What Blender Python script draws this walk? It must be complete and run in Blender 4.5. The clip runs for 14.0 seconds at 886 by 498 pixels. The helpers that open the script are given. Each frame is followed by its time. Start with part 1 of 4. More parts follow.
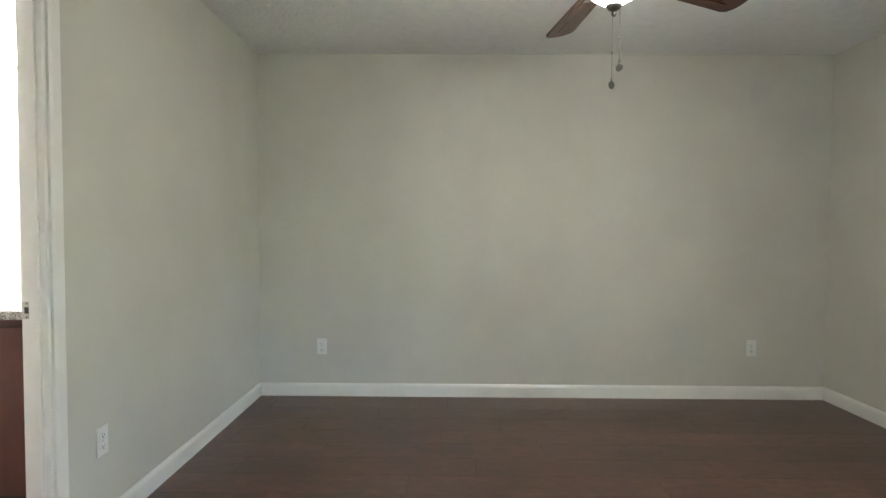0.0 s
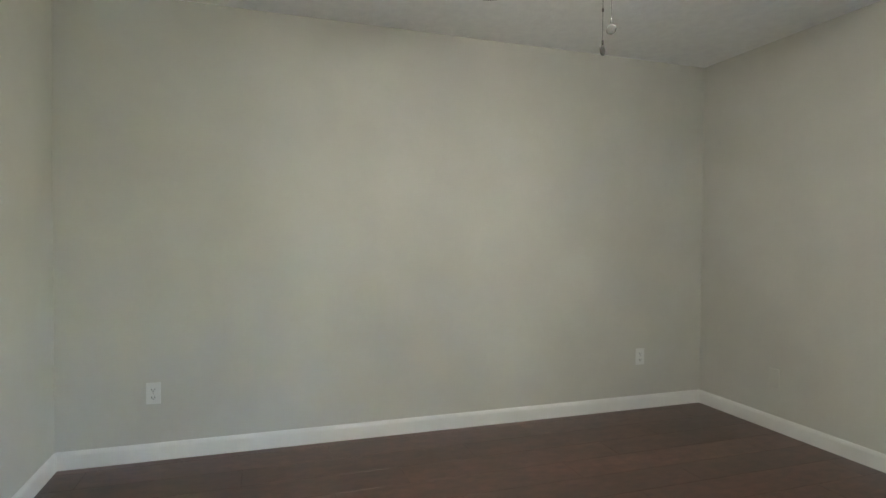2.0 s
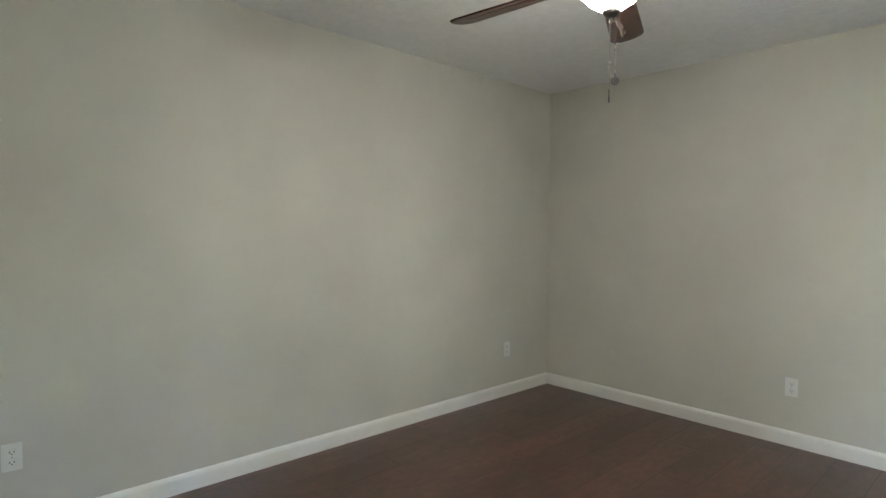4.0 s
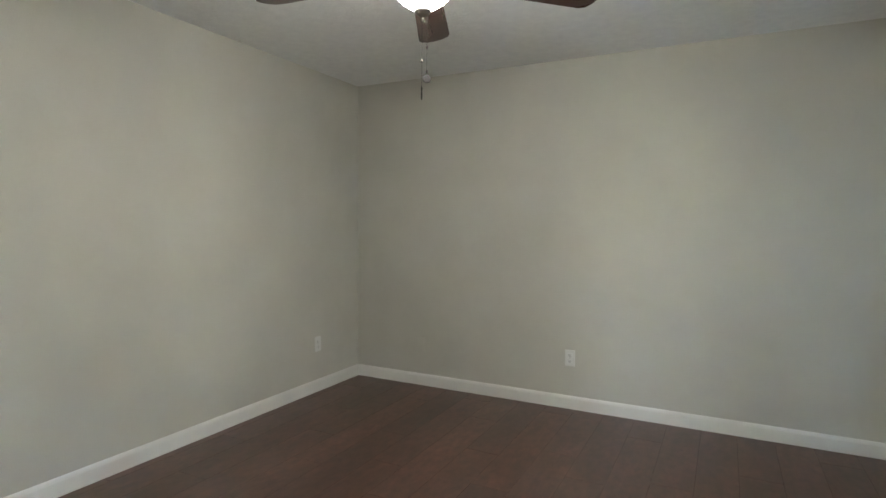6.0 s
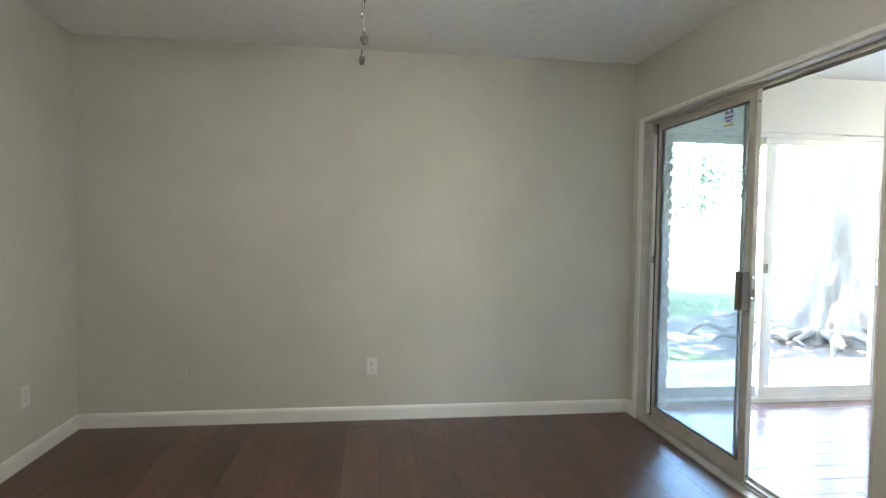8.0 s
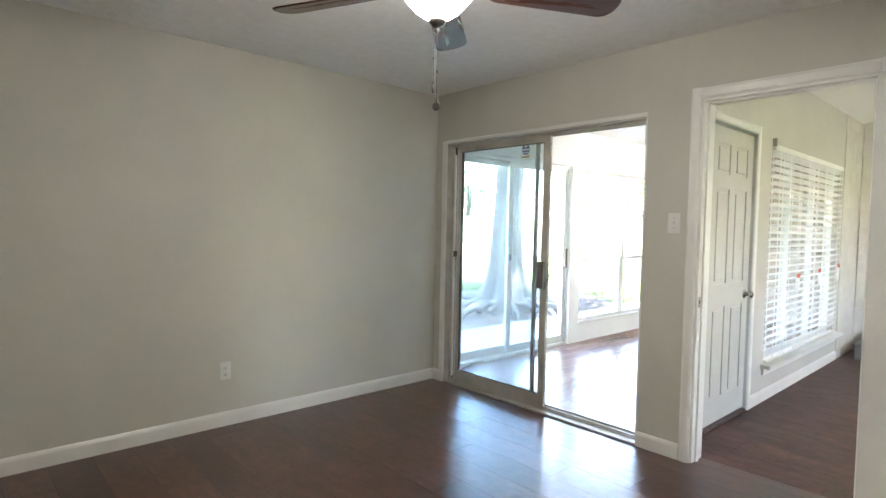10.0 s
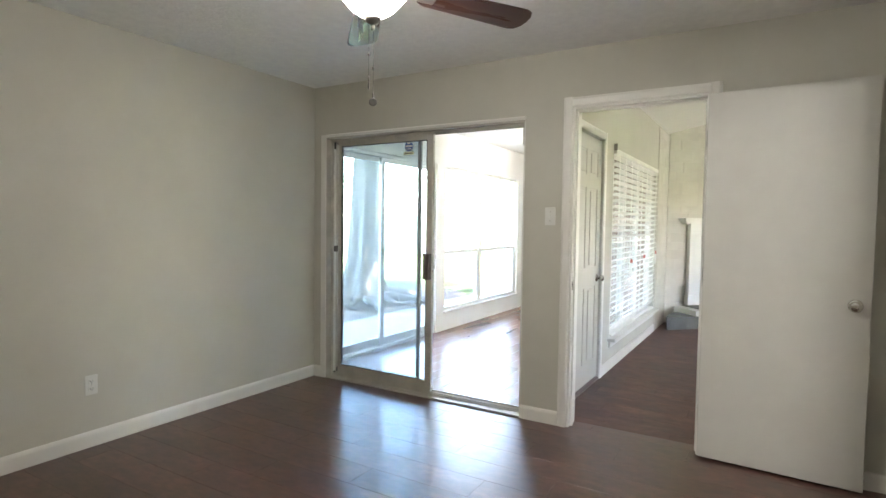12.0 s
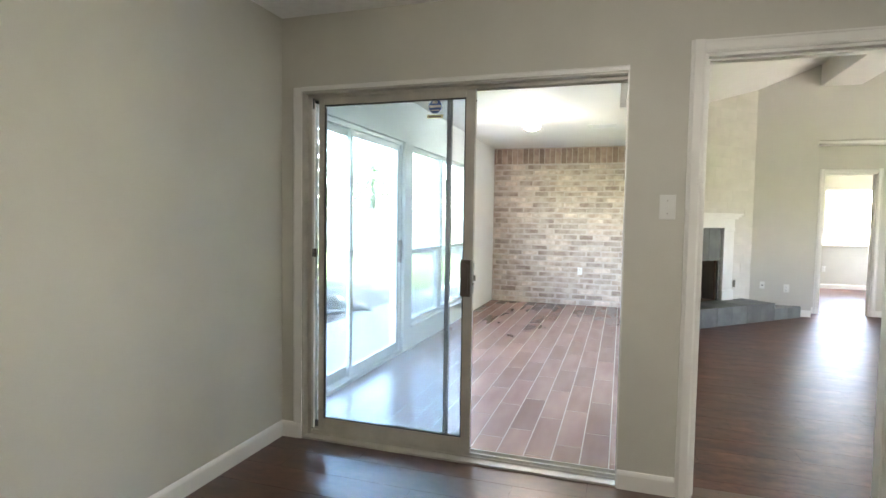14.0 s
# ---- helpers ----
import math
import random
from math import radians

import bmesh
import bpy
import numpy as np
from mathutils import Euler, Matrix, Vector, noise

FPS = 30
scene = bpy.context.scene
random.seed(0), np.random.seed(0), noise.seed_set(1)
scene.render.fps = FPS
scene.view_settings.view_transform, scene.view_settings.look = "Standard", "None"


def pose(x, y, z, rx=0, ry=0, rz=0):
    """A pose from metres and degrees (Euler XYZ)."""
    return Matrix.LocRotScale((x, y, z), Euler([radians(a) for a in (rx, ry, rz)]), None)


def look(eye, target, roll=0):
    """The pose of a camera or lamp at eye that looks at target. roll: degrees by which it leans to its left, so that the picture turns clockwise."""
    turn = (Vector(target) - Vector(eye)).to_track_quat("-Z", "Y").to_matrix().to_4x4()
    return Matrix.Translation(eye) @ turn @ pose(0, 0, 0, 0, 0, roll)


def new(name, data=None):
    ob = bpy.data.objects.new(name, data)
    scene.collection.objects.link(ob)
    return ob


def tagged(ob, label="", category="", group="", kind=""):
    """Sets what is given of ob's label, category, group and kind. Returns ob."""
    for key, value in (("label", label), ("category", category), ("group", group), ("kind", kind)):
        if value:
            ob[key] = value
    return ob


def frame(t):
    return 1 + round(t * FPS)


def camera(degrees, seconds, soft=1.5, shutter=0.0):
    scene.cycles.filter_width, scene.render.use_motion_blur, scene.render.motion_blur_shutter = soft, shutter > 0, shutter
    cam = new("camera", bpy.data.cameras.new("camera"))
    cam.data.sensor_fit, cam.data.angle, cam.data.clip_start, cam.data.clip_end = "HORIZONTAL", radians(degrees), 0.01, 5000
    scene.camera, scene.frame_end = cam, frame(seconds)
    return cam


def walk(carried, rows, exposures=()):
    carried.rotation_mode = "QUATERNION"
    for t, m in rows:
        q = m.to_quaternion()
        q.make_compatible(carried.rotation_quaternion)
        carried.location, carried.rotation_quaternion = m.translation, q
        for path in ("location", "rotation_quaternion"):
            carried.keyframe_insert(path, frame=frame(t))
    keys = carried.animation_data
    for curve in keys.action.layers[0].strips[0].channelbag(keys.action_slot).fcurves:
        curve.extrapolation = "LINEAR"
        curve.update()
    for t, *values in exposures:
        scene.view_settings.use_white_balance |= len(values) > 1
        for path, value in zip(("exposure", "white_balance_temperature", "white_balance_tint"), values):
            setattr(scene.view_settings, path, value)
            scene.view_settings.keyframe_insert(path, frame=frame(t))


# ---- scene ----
cam = camera(77.7, 14.0)
PATH = [
    (0, (3.925, 1.305, 1.208), (0, 1.267, 1.064), 0.3),
    (0.5, (3.835, 1.18, 1.182), (0, 1.427, 1.059), 0.4),
    (1, (3.758, 1.097, 1.16), (1.785, 1.424, 1.109), 0.4),
    (1.5, (3.478, 1.073, 1.196), (1.546, 1.585, 1.126), 0.4),
    (2, (3.232, 0.948, 1.191), (1.332, 1.572, 1.151), 0.4),
    (4.5, (2.811, 0.108, 1.316), (1.485, 1.603, 1.228), 0.3),
    (5, (2.832, 0.095, 1.312), (1.621, 1.684, 1.224), 0.0),
    (5.5, (2.859, 0.124, 1.284), (1.751, 1.787, 1.206), 0.2),
    (6, (2.776, 0.178, 1.305), (1.862, 1.955, 1.21), 0.4),
    (6.5, (2.649, 0.246, 1.29), (1.983, 2.13, 1.206), 0.4),
    (7, (2.457, 0.265, 1.28), (2.042, 2.22, 1.198), 0.8),
    (7.5, (2.18, 0.254, 1.3), (2.146, 2.252, 1.219), 0.7),
    (8, (1.818, 0.337, 1.294), (2.074, 2.319, 1.214), 0.8),
    (8.5, (1.417, 0.405, 1.326), (2.005, 2.314, 1.229), 1.1),
    (9, (1.058, 0.396, 1.338), (1.958, 2.18, 1.243), 1.3),
    (11.5, (0.081, 0.558, 1.341), (1.742, 1.668, 1.248), 0.8),
    (12, (0.166, 0.653, 1.321), (1.881, 1.677, 1.228), 0.8),
    (12.5, (0.28, 1.004, 1.34), (2.073, 1.886, 1.243), 0.8),
    (13, (0.407, 1.423, 1.332), (2.241, 2.214, 1.226), 0.8),
    (13.5, (0.61, 1.785, 1.298), (2.485, 2.473, 1.189), 0.9),
    (14, (0.851, 2.102, 1.307), (2.75, 2.719, 1.197), 0.9),
]
walk(cam, [(t, look(eye, target, roll)) for t, eye, target, roll in PATH],
     [(0, 5.95, 6780, 11.5), (2.2, 5.93, 6740, 11.5), (5, 5.85, 6720, 12), (7.5, 5.89, 6830, 14), (9, 5.89, 6890, 15), (14, 5.80, 7120, 15)])

# ---------------------------------------------------------------- light
world = bpy.data.worlds.new("sky")
scene.world = world
world.use_nodes = True
wn, wl = world.node_tree.nodes, world.node_tree.links
sky = wn.new("ShaderNodeTexSky")
sky.sky_type = "NISHITA"
sky.sun_disc = False
sky.sun_elevation, sky.sun_rotation = radians(68), radians(131)
wl.new(sky.outputs[0], wn["Background"].inputs[0])
wn["Background"].inputs[1].default_value = 0.15
sun = new("sun", bpy.data.lights.new("sun", "SUN"))
sun.data.energy, sun.data.angle, sun.data.color = 4.6, radians(0.6), (1.0, 0.95, 0.88)
sun.matrix_world = look((0, 0, 0), (-0.75 * math.cos(radians(68)), 0.66 * math.cos(radians(68)), -math.sin(radians(68))))
# fill lamp added in an unseen south opening to brighten the living room
day = new("unseen_south_fill", bpy.data.lights.new("unseen_south_fill", "AREA"))
day.data.shape, day.data.size, day.data.size_y, day.data.energy, day.data.color = "RECTANGLE", 1.9, 1.2, 0.9, (1.0, 0.95, 0.86)
day.matrix_world = look((6.7, -4.17, 1.5), (6.7, 0.0, 1.2))
far = new("far_window_daylight", bpy.data.lights.new("far_window_daylight", "AREA"))
far.data.shape, far.data.size, far.data.size_y, far.data.energy, far.data.color = "RECTANGLE", 0.8, 1.05, 0.3, (1.0, 1.0, 1.0)
far.matrix_world = look((13.99, -2.27, 1.47), (10.0, -2.27, 1.1))
# fill lamp added at an unseen opening to lift the far bedroom
side = new("unseen_side_fill", bpy.data.lights.new("unseen_side_fill", "AREA"))
side.data.shape, side.data.size, side.data.size_y, side.data.energy, side.data.color = "RECTANGLE", 1.2, 1.2, 1.5, (1.0, 1.0, 1.0)
side.matrix_world = look((12.9, -4.49, 1.4), (12.9, 0.0, 1.2))
GLOBE_GLOW, SUNROOM_GLOW, VANITY_GLOW = 1.85, 3.4, 5.2


# ---------------------------------------------------------------- materials
def ramp_mix(nt, fac, a, b, lo=0.35, hi=0.65):
    r = nt.nodes.new("ShaderNodeValToRGB")
    r.color_ramp.elements[0].position, r.color_ramp.elements[1].position = lo, hi
    r.color_ramp.elements[0].color, r.color_ramp.elements[1].color = (*a, 1), (*b, 1)
    nt.links.new(fac, r.inputs[0])
    return r.outputs[0]


def noise_tex(nt, scale, detail=4, stretch=None, rough=0.55, random_offset=False):
    tc = nt.nodes.new("ShaderNodeTexCoord")
    v = tc.outputs["Object"]
    if random_offset:
        info = nt.nodes.new("ShaderNodeObjectInfo")
        add = nt.nodes.new("ShaderNodeVectorMath")
        mul = nt.nodes.new("ShaderNodeMath")
        mul.operation = "MULTIPLY"
        mul.inputs[1].default_value = 37.0
        nt.links.new(info.outputs["Random"], mul.inputs[0])
        nt.links.new(v, add.inputs[0])
        nt.links.new(mul.outputs[0], add.inputs[1])
        v = add.outputs[0]
    if stretch:
        mp = nt.nodes.new("ShaderNodeMapping")
        mp.inputs["Scale"].default_value = stretch
        nt.links.new(v, mp.inputs[0])
        v = mp.outputs[0]
    n = nt.nodes.new("ShaderNodeTexNoise")
    n.inputs["Scale"].default_value, n.inputs["Detail"].default_value, n.inputs["Roughness"].default_value = scale, detail, rough
    nt.links.new(v, n.inputs["Vector"])
    return n.outputs["Fac"]


def bump(nt, height, strength, distance=0.002):
    b = nt.nodes.new("ShaderNodeBump")
    b.inputs["Strength"].default_value, b.inputs["Distance"].default_value = strength, distance
    nt.links.new(height, b.inputs["Height"])
    nt.links.new(b.outputs[0], nt.nodes["Principled BSDF"].inputs["Normal"])


def surface(name, a, b=None, rough=0.6, scale=3.0, grain=120.0, relief=0.15, metal=0.0, stretch=None, depth=0.002, rough_var=0.1, rand=0.0, offset=False):
    """A surface that varies between the colours a and b in broad patches, with a fine grain as relief."""
    m = bpy.data.materials.new(name)
    m.use_nodes = True
    nt = m.node_tree
    p = nt.nodes["Principled BSDF"]
    b = b or tuple(c * 0.9 for c in a)
    big = noise_tex(nt, scale, 5, stretch, random_offset=offset)
    col = ramp_mix(nt, big, a, b)
    if rand:
        info = nt.nodes.new("ShaderNodeObjectInfo")
        mr = nt.nodes.new("ShaderNodeMapRange")
        mr.inputs["To Min"].default_value, mr.inputs["To Max"].default_value = 1 - rand, 1 + rand
        nt.links.new(info.outputs["Random"], mr.inputs[0])
        hsv = nt.nodes.new("ShaderNodeHueSaturation")
        nt.links.new(mr.outputs[0], hsv.inputs["Value"])
        nt.links.new(col, hsv.inputs["Color"])
        col = hsv.outputs[0]
    nt.links.new(col, p.inputs["Base Color"])
    mr = nt.nodes.new("ShaderNodeMapRange")
    mr.inputs["To Min"].default_value, mr.inputs["To Max"].default_value = max(0.02, rough - rough_var), min(1, rough + rough_var)
    nt.links.new(noise_tex(nt, scale * 2.3, 4, stretch, random_offset=offset), mr.inputs[0])
    nt.links.new(mr.outputs[0], p.inputs["Roughness"])
    p.inputs["Metallic"].default_value = metal
    if relief:
        bump(nt, noise_tex(nt, grain, 3, stretch), relief, depth)
    return m


def glowing(name, colour, strength):
    m = bpy.data.materials.new(name)
    m.use_nodes = True
    p = m.node_tree.nodes["Principled BSDF"]
    p.inputs["Base Color"].default_value = (0.9, 0.9, 0.88, 1)
    p.inputs["Emission Color"].default_value, p.inputs["Emission Strength"].default_value = (*colour, 1), strength
    m.cycles.emission_sampling = "FRONT"
    return m


def pane_glass(name, tint, gloss=0.02, haze=0.0):
    """Thin clear pane: mostly let through, with a weak mirror that grows at grazing angles."""
    m = bpy.data.materials.new(name)
    m.use_nodes = True
    nt = m.node_tree
    nt.nodes.remove(nt.nodes["Principled BSDF"])
    tr, gl, mix, lw = (nt.nodes.new(k) for k in ("ShaderNodeBsdfTransparent", "ShaderNodeBsdfGlossy", "ShaderNodeMixShader", "ShaderNodeLayerWeight"))
    tr.inputs[0].default_value = (*tint, 1)
    gl.inputs["Roughness"].default_value = gloss
    up = nt.nodes.new("ShaderNodeMath")
    up.operation = "POWER"
    up.inputs[1].default_value = 4.0
    nt.links.new(lw.outputs["Facing"], up.inputs[0])
    ma = nt.nodes.new("ShaderNodeMath")
    ma.operation = "MULTIPLY_ADD"
    ma.inputs[1].default_value, ma.inputs[2].default_value = 0.6, 0.025
    nt.links.new(up.outputs[0], ma.inputs[0])
    nt.links.new(ma.outputs[0], mix.inputs[0])
    nt.links.new(tr.outputs[0], mix.inputs[1])
    nt.links.new(gl.outputs[0], mix.inputs[2])
    last = mix
    # a pale translucent film mixed in, uneven in strength, veils the view
    if haze:
        film, veil = nt.nodes.new("ShaderNodeBsdfTranslucent"), nt.nodes.new("ShaderNodeMixShader")
        film.inputs[0].default_value = (0.86, 0.89, 0.91, 1)
        mr = nt.nodes.new("ShaderNodeMapRange")
        mr.inputs["To Min"].default_value, mr.inputs["To Max"].default_value = haze * 0.7, haze * 1.3
        nt.links.new(noise_tex(nt, 2.5, 4), mr.inputs[0])
        nt.links.new(mr.outputs[0], veil.inputs[0])
        nt.links.new(mix.outputs[0], veil.inputs[1])
        nt.links.new(film.outputs[0], veil.inputs[2])
        last = veil
    nt.links.new(last.outputs[0], nt.nodes["Material Output"].inputs[0])
    return m


def plank_floor(name, dark, mid, light, along, rough=0.2, rand=0.18, shine=0.5, patch=3.0, mottle=1.0):
    """Wood-look plank: broad cloudy patches, streaks along the plank and fine wear."""
    m = bpy.data.materials.new(name)
    m.use_nodes = True
    nt = m.node_tree
    p = nt.nodes["Principled BSDF"]
    st = (1, 0.22, 1) if along == "y" else (0.22, 1, 1)
    streak = noise_tex(nt, 12, 2, st, 0.4, True)
    cloud = noise_tex(nt, patch, 4, (1, 0.6, 1) if along == "y" else (0.6, 1, 1), 0.5, True)
    c1 = ramp_mix(nt, streak, dark, mid, 0.25, 0.75)
    c2 = ramp_mix(nt, streak, mid, light, 0.25, 0.75)
    mx = nt.nodes.new("ShaderNodeMix")
    mx.data_type = "RGBA"
    r = ramp_mix(nt, cloud, (0, 0, 0), (1, 1, 1), 0.3, 0.7)
    nt.links.new(r, mx.inputs["Factor"])
    nt.links.new(c1, mx.inputs["A"])
    nt.links.new(c2, mx.inputs["B"])
    info = nt.nodes.new("ShaderNodeObjectInfo")
    mr = nt.nodes.new("ShaderNodeMapRange")
    mr.inputs["To Min"].default_value, mr.inputs["To Max"].default_value = 1 - rand, 1 + rand
    nt.links.new(info.outputs["Random"], mr.inputs[0])
    hsv = nt.nodes.new("ShaderNodeHueSaturation")
    nt.links.new(mr.outputs[0], hsv.inputs["Value"])
    worn = nt.nodes.new("ShaderNodeMix")
    worn.data_type, worn.blend_type = "RGBA", "MULTIPLY"
    worn.inputs["Factor"].default_value = mottle
    nt.links.new(mx.outputs["Result"], worn.inputs["A"])
    nt.links.new(ramp_mix(nt, noise_tex(nt, 26, 7, (1, 0.5, 1) if along == "y" else (0.5, 1, 1), 0.72, True), (0.62, 0.60, 0.60), (1.28, 1.26, 1.26), 0.36, 0.64), worn.inputs["B"])
    nt.links.new(worn.outputs["Result"], hsv.inputs["Color"])
    nt.links.new(hsv.outputs[0], p.inputs["Base Color"])
    p.inputs["Specular IOR Level"].default_value = shine
    rr = nt.nodes.new("ShaderNodeMapRange")
    rr.inputs["To Min"].default_value, rr.inputs["To Max"].default_value = rough - 0.03, rough + 0.06
    nt.links.new(noise_tex(nt, 5, 6, None, 0.6), rr.inputs[0])
    nt.links.new(rr.outputs[0], p.inputs["Roughness"])
    return m


WALL = surface("greige_wall_paint", (0.525, 0.512, 0.456), (0.485, 0.474, 0.422), 0.75, 2.2, 150, 0.5)
WHITE_WALL = surface("white_wall_paint", (0.78, 0.77, 0.74), (0.74, 0.73, 0.70), 0.7, 1.3, 260, 0.2)
CREAM_WALL = surface("cream_wall_paint", (0.53, 0.512, 0.462), (0.49, 0.475, 0.43), 0.7, 1.3, 260, 0.2)
CEIL = surface("textured_ceiling_paint", (0.82, 0.825, 0.815), (0.77, 0.775, 0.77), 0.85, 16, 45, 0.7, depth=0.006)
TRIM = surface("white_trim_paint", (0.71, 0.70, 0.665), (0.67, 0.66, 0.63), 0.35, 5, 60, 0.06)
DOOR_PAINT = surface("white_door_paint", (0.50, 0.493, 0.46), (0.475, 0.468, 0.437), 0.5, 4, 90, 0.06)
PLATE = surface("white_plastic", (0.66, 0.66, 0.63), (0.63, 0.63, 0.60), 0.35, 8, 90, 0.02)
SLOT = surface("dark_slot", (0.02, 0.02, 0.02), None, 0.6)
ALU = surface("mill_aluminium", (0.50, 0.475, 0.425), (0.42, 0.40, 0.36), 0.42, 9, 180, 0.08, 0.3)
ALU_WHITE = surface("pale_aluminium", (0.72, 0.72, 0.70), (0.66, 0.66, 0.64), 0.45, 9, 180, 0.05, 0.2)
DARK_METAL = surface("dark_bronze_metal", (0.13, 0.11, 0.095), (0.10, 0.085, 0.075), 0.4, 12, 120, 0.05, 0.4)
NICKEL = surface("brushed_nickel", (0.45, 0.43, 0.40), (0.38, 0.365, 0.34), 0.3, 12, 200, 0.05, 1.0)
SATIN = surface("satin_nickel", (0.66, 0.64, 0.60), (0.58, 0.56, 0.53), 0.22, 12, 200, 0.04, 1.0)
PEWTER = surface("pewter_metal", (0.20, 0.19, 0.17), (0.15, 0.14, 0.13), 0.4, 12, 200, 0.05, 0.8)
BLADE = surface("dark_walnut_blade", (0.075, 0.028, 0.018), (0.045, 0.018, 0.012), 0.28, 7, 60, 0.05, stretch=(0.12, 1, 1))
CHAIN = surface("dull_chain_metal", (0.075, 0.07, 0.064), (0.055, 0.052, 0.048), 0.65, 12, 200, 0.05, 0.3)
RUBBER = surface("dark_rubber", (0.05, 0.05, 0.048), None, 0.7)
GREY_ALU = surface("grey_anodised_aluminium", (0.15, 0.155, 0.16), (0.12, 0.125, 0.13), 0.45, 9, 180, 0.05, 0.2)
GLASS = pane_glass("clear_glass", (0.97, 0.98, 0.98))
TINTED = pane_glass("hazy_bluish_glass", (0.80, 0.85, 0.875), haze=0.06)
SCREEN = pane_glass("insect_screen_mesh", (0.68, 0.69, 0.70), 0.6)
FLOOR_BED = plank_floor("dark_plank_floor", (0.048, 0.019, 0.013), (0.076, 0.032, 0.022), (0.112, 0.050, 0.035), "y", 0.28, 0.16, 0.95)
FLOOR_LIVING = plank_floor("worn_dark_plank_floor", (0.050, 0.019, 0.013), (0.085, 0.035, 0.024), (0.135, 0.060, 0.042), "y", 0.42, 0.14, 0.36, 7.0)
FLOOR_SUN = plank_floor("brown_plank_tile", (0.175, 0.102, 0.084), (0.225, 0.138, 0.116), (0.295, 0.20, 0.172), "x", 0.24, 0.2, 0.45, mottle=0.0)
JOINT_DARK = surface("dark_floor_joint", (0.03, 0.015, 0.011), None, 0.7)
GROUT = surface("light_grout", (0.44, 0.395, 0.35), None, 0.85)
BRICK = surface("limewashed_brick", (0.30, 0.225, 0.185), (0.50, 0.42, 0.365), 0.85, 7, 90, 0.6, rand=0.28, depth=0.004, offset=True)
SOLDIER = surface("brown_brick", (0.24, 0.165, 0.13), (0.34, 0.25, 0.20), 0.85, 9, 90, 0.6, rand=0.25, depth=0.004, offset=True)
MORTAR = surface("cream_mortar", (0.50, 0.43, 0.375), (0.42, 0.36, 0.315), 0.9, 9, 110, 0.5, depth=0.004)
PAINTED_STONE = surface("cream_painted_stone", (0.58, 0.555, 0.505), (0.52, 0.498, 0.452), 0.7, 3.2, 60, 0.5, rand=0.012, depth=0.003, offset=True)
SLATE = surface("grey_slate_tile", (0.084, 0.088, 0.082), (0.122, 0.127, 0.119), 0.55, 6, 70, 0.4, rand=0.25, depth=0.003, offset=True)
SOOT = surface("sooty_firebrick", (0.12, 0.078, 0.06), (0.22, 0.155, 0.122), 0.9, 6, 60, 0.5)
CONCRETE = surface("patio_concrete", (0.42, 0.41, 0.385), (0.36, 0.35, 0.33), 0.85, 2, 90, 0.4)
MULCH = surface("bare_soil", (0.06, 0.05, 0.042), (0.11, 0.095, 0.08), 0.95, 4, 40, 1.0, depth=0.02)
LAWN = surface("lawn_ground", (0.07, 0.11, 0.03), (0.11, 0.15, 0.05), 0.95, 1.5, 60, 1.0, depth=0.02)
GRASS = surface("grass_blades", (0.08, 0.15, 0.03), (0.13, 0.20, 0.06), 0.8, 2, 60, 0)
BARK = surface("grey_bark", (0.20, 0.185, 0.165), (0.12, 0.108, 0.094), 0.9, 6, 26, 1.0, stretch=(1, 1, 0.25), depth=0.02)
LEAF = surface("green_leaf", (0.05, 0.10, 0.025), (0.10, 0.16, 0.05), 0.6, 2, 60, 0, rand=0.2)
FENCE = surface("weathered_fence_wood", (0.55, 0.49, 0.40), (0.46, 0.41, 0.34), 0.85, 3, 40, 0.4, stretch=(1, 1, 0.1), rand=0.15)
BLIND = surface("white_blind_vinyl", (0.78, 0.77, 0.73), (0.74, 0.73, 0.70), 0.45, 6, 60, 0.03)
GRANITE = surface("speckled_granite", (0.55, 0.54, 0.52), (0.10, 0.10, 0.10), 0.2, 160, 60, 0)
VANITY = surface("cherry_cabinet_wood", (0.10, 0.028, 0.018), (0.07, 0.02, 0.013), 0.35, 5, 50, 0.08, stretch=(1, 1, 0.15))
STICKER_BLUE = surface("blue_sticker", (0.05, 0.12, 0.33), (0.05, 0.10, 0.28), 0.5, 8, 60, 0)
STICKER_PALE = surface("pale_sticker", (0.75, 0.72, 0.45), None, 0.5, 8, 60, 0)
PAPER = surface("white_paper_tag", (0.8, 0.8, 0.78), None, 0.7)
RED = surface("red_paper_tag", (0.5, 0.05, 0.03), None, 0.6)
GLOBE = glowing("lit_frosted_globe", (0.98, 1.0, 0.94), GLOBE_GLOW)
LAMP_SUN = glowing("lit_sunroom_globe", (1.0, 0.96, 0.9), SUNROOM_GLOW)
LAMP_BATH = glowing("lit_vanity_bulb", (0.95, 0.98, 1.0), VANITY_GLOW)


# ---------------------------------------------------------------- mesh helpers
def box(bm, x0, x1, y0, y1, z0, z1, bevel=0.0, turn=None):
    """A box between two corners, with softened edges where a bevel is given."""
    r = bmesh.ops.create_cube(bm, size=1.0)
    vs = r["verts"]
    m = Matrix.Translation(((x0 + x1) / 2, (y0 + y1) / 2, (z0 + z1) / 2)) @ Matrix.Diagonal((abs(x1 - x0), abs(y1 - y0), abs(z1 - z0), 1))
    bmesh.ops.transform(bm, matrix=(turn @ m) if turn else m, verts=vs)
    if bevel:
        edges = list({e for v in vs for e in v.link_edges})
        bmesh.ops.bevel(bm, geom=edges, offset=bevel, segments=2, affect="EDGES", profile=0.5)
    return bm


def boxed(*boxes, bevel=0.0):
    bm = bmesh.new()
    for b in boxes:
        box(bm, *b, bevel=bevel)
    return bm


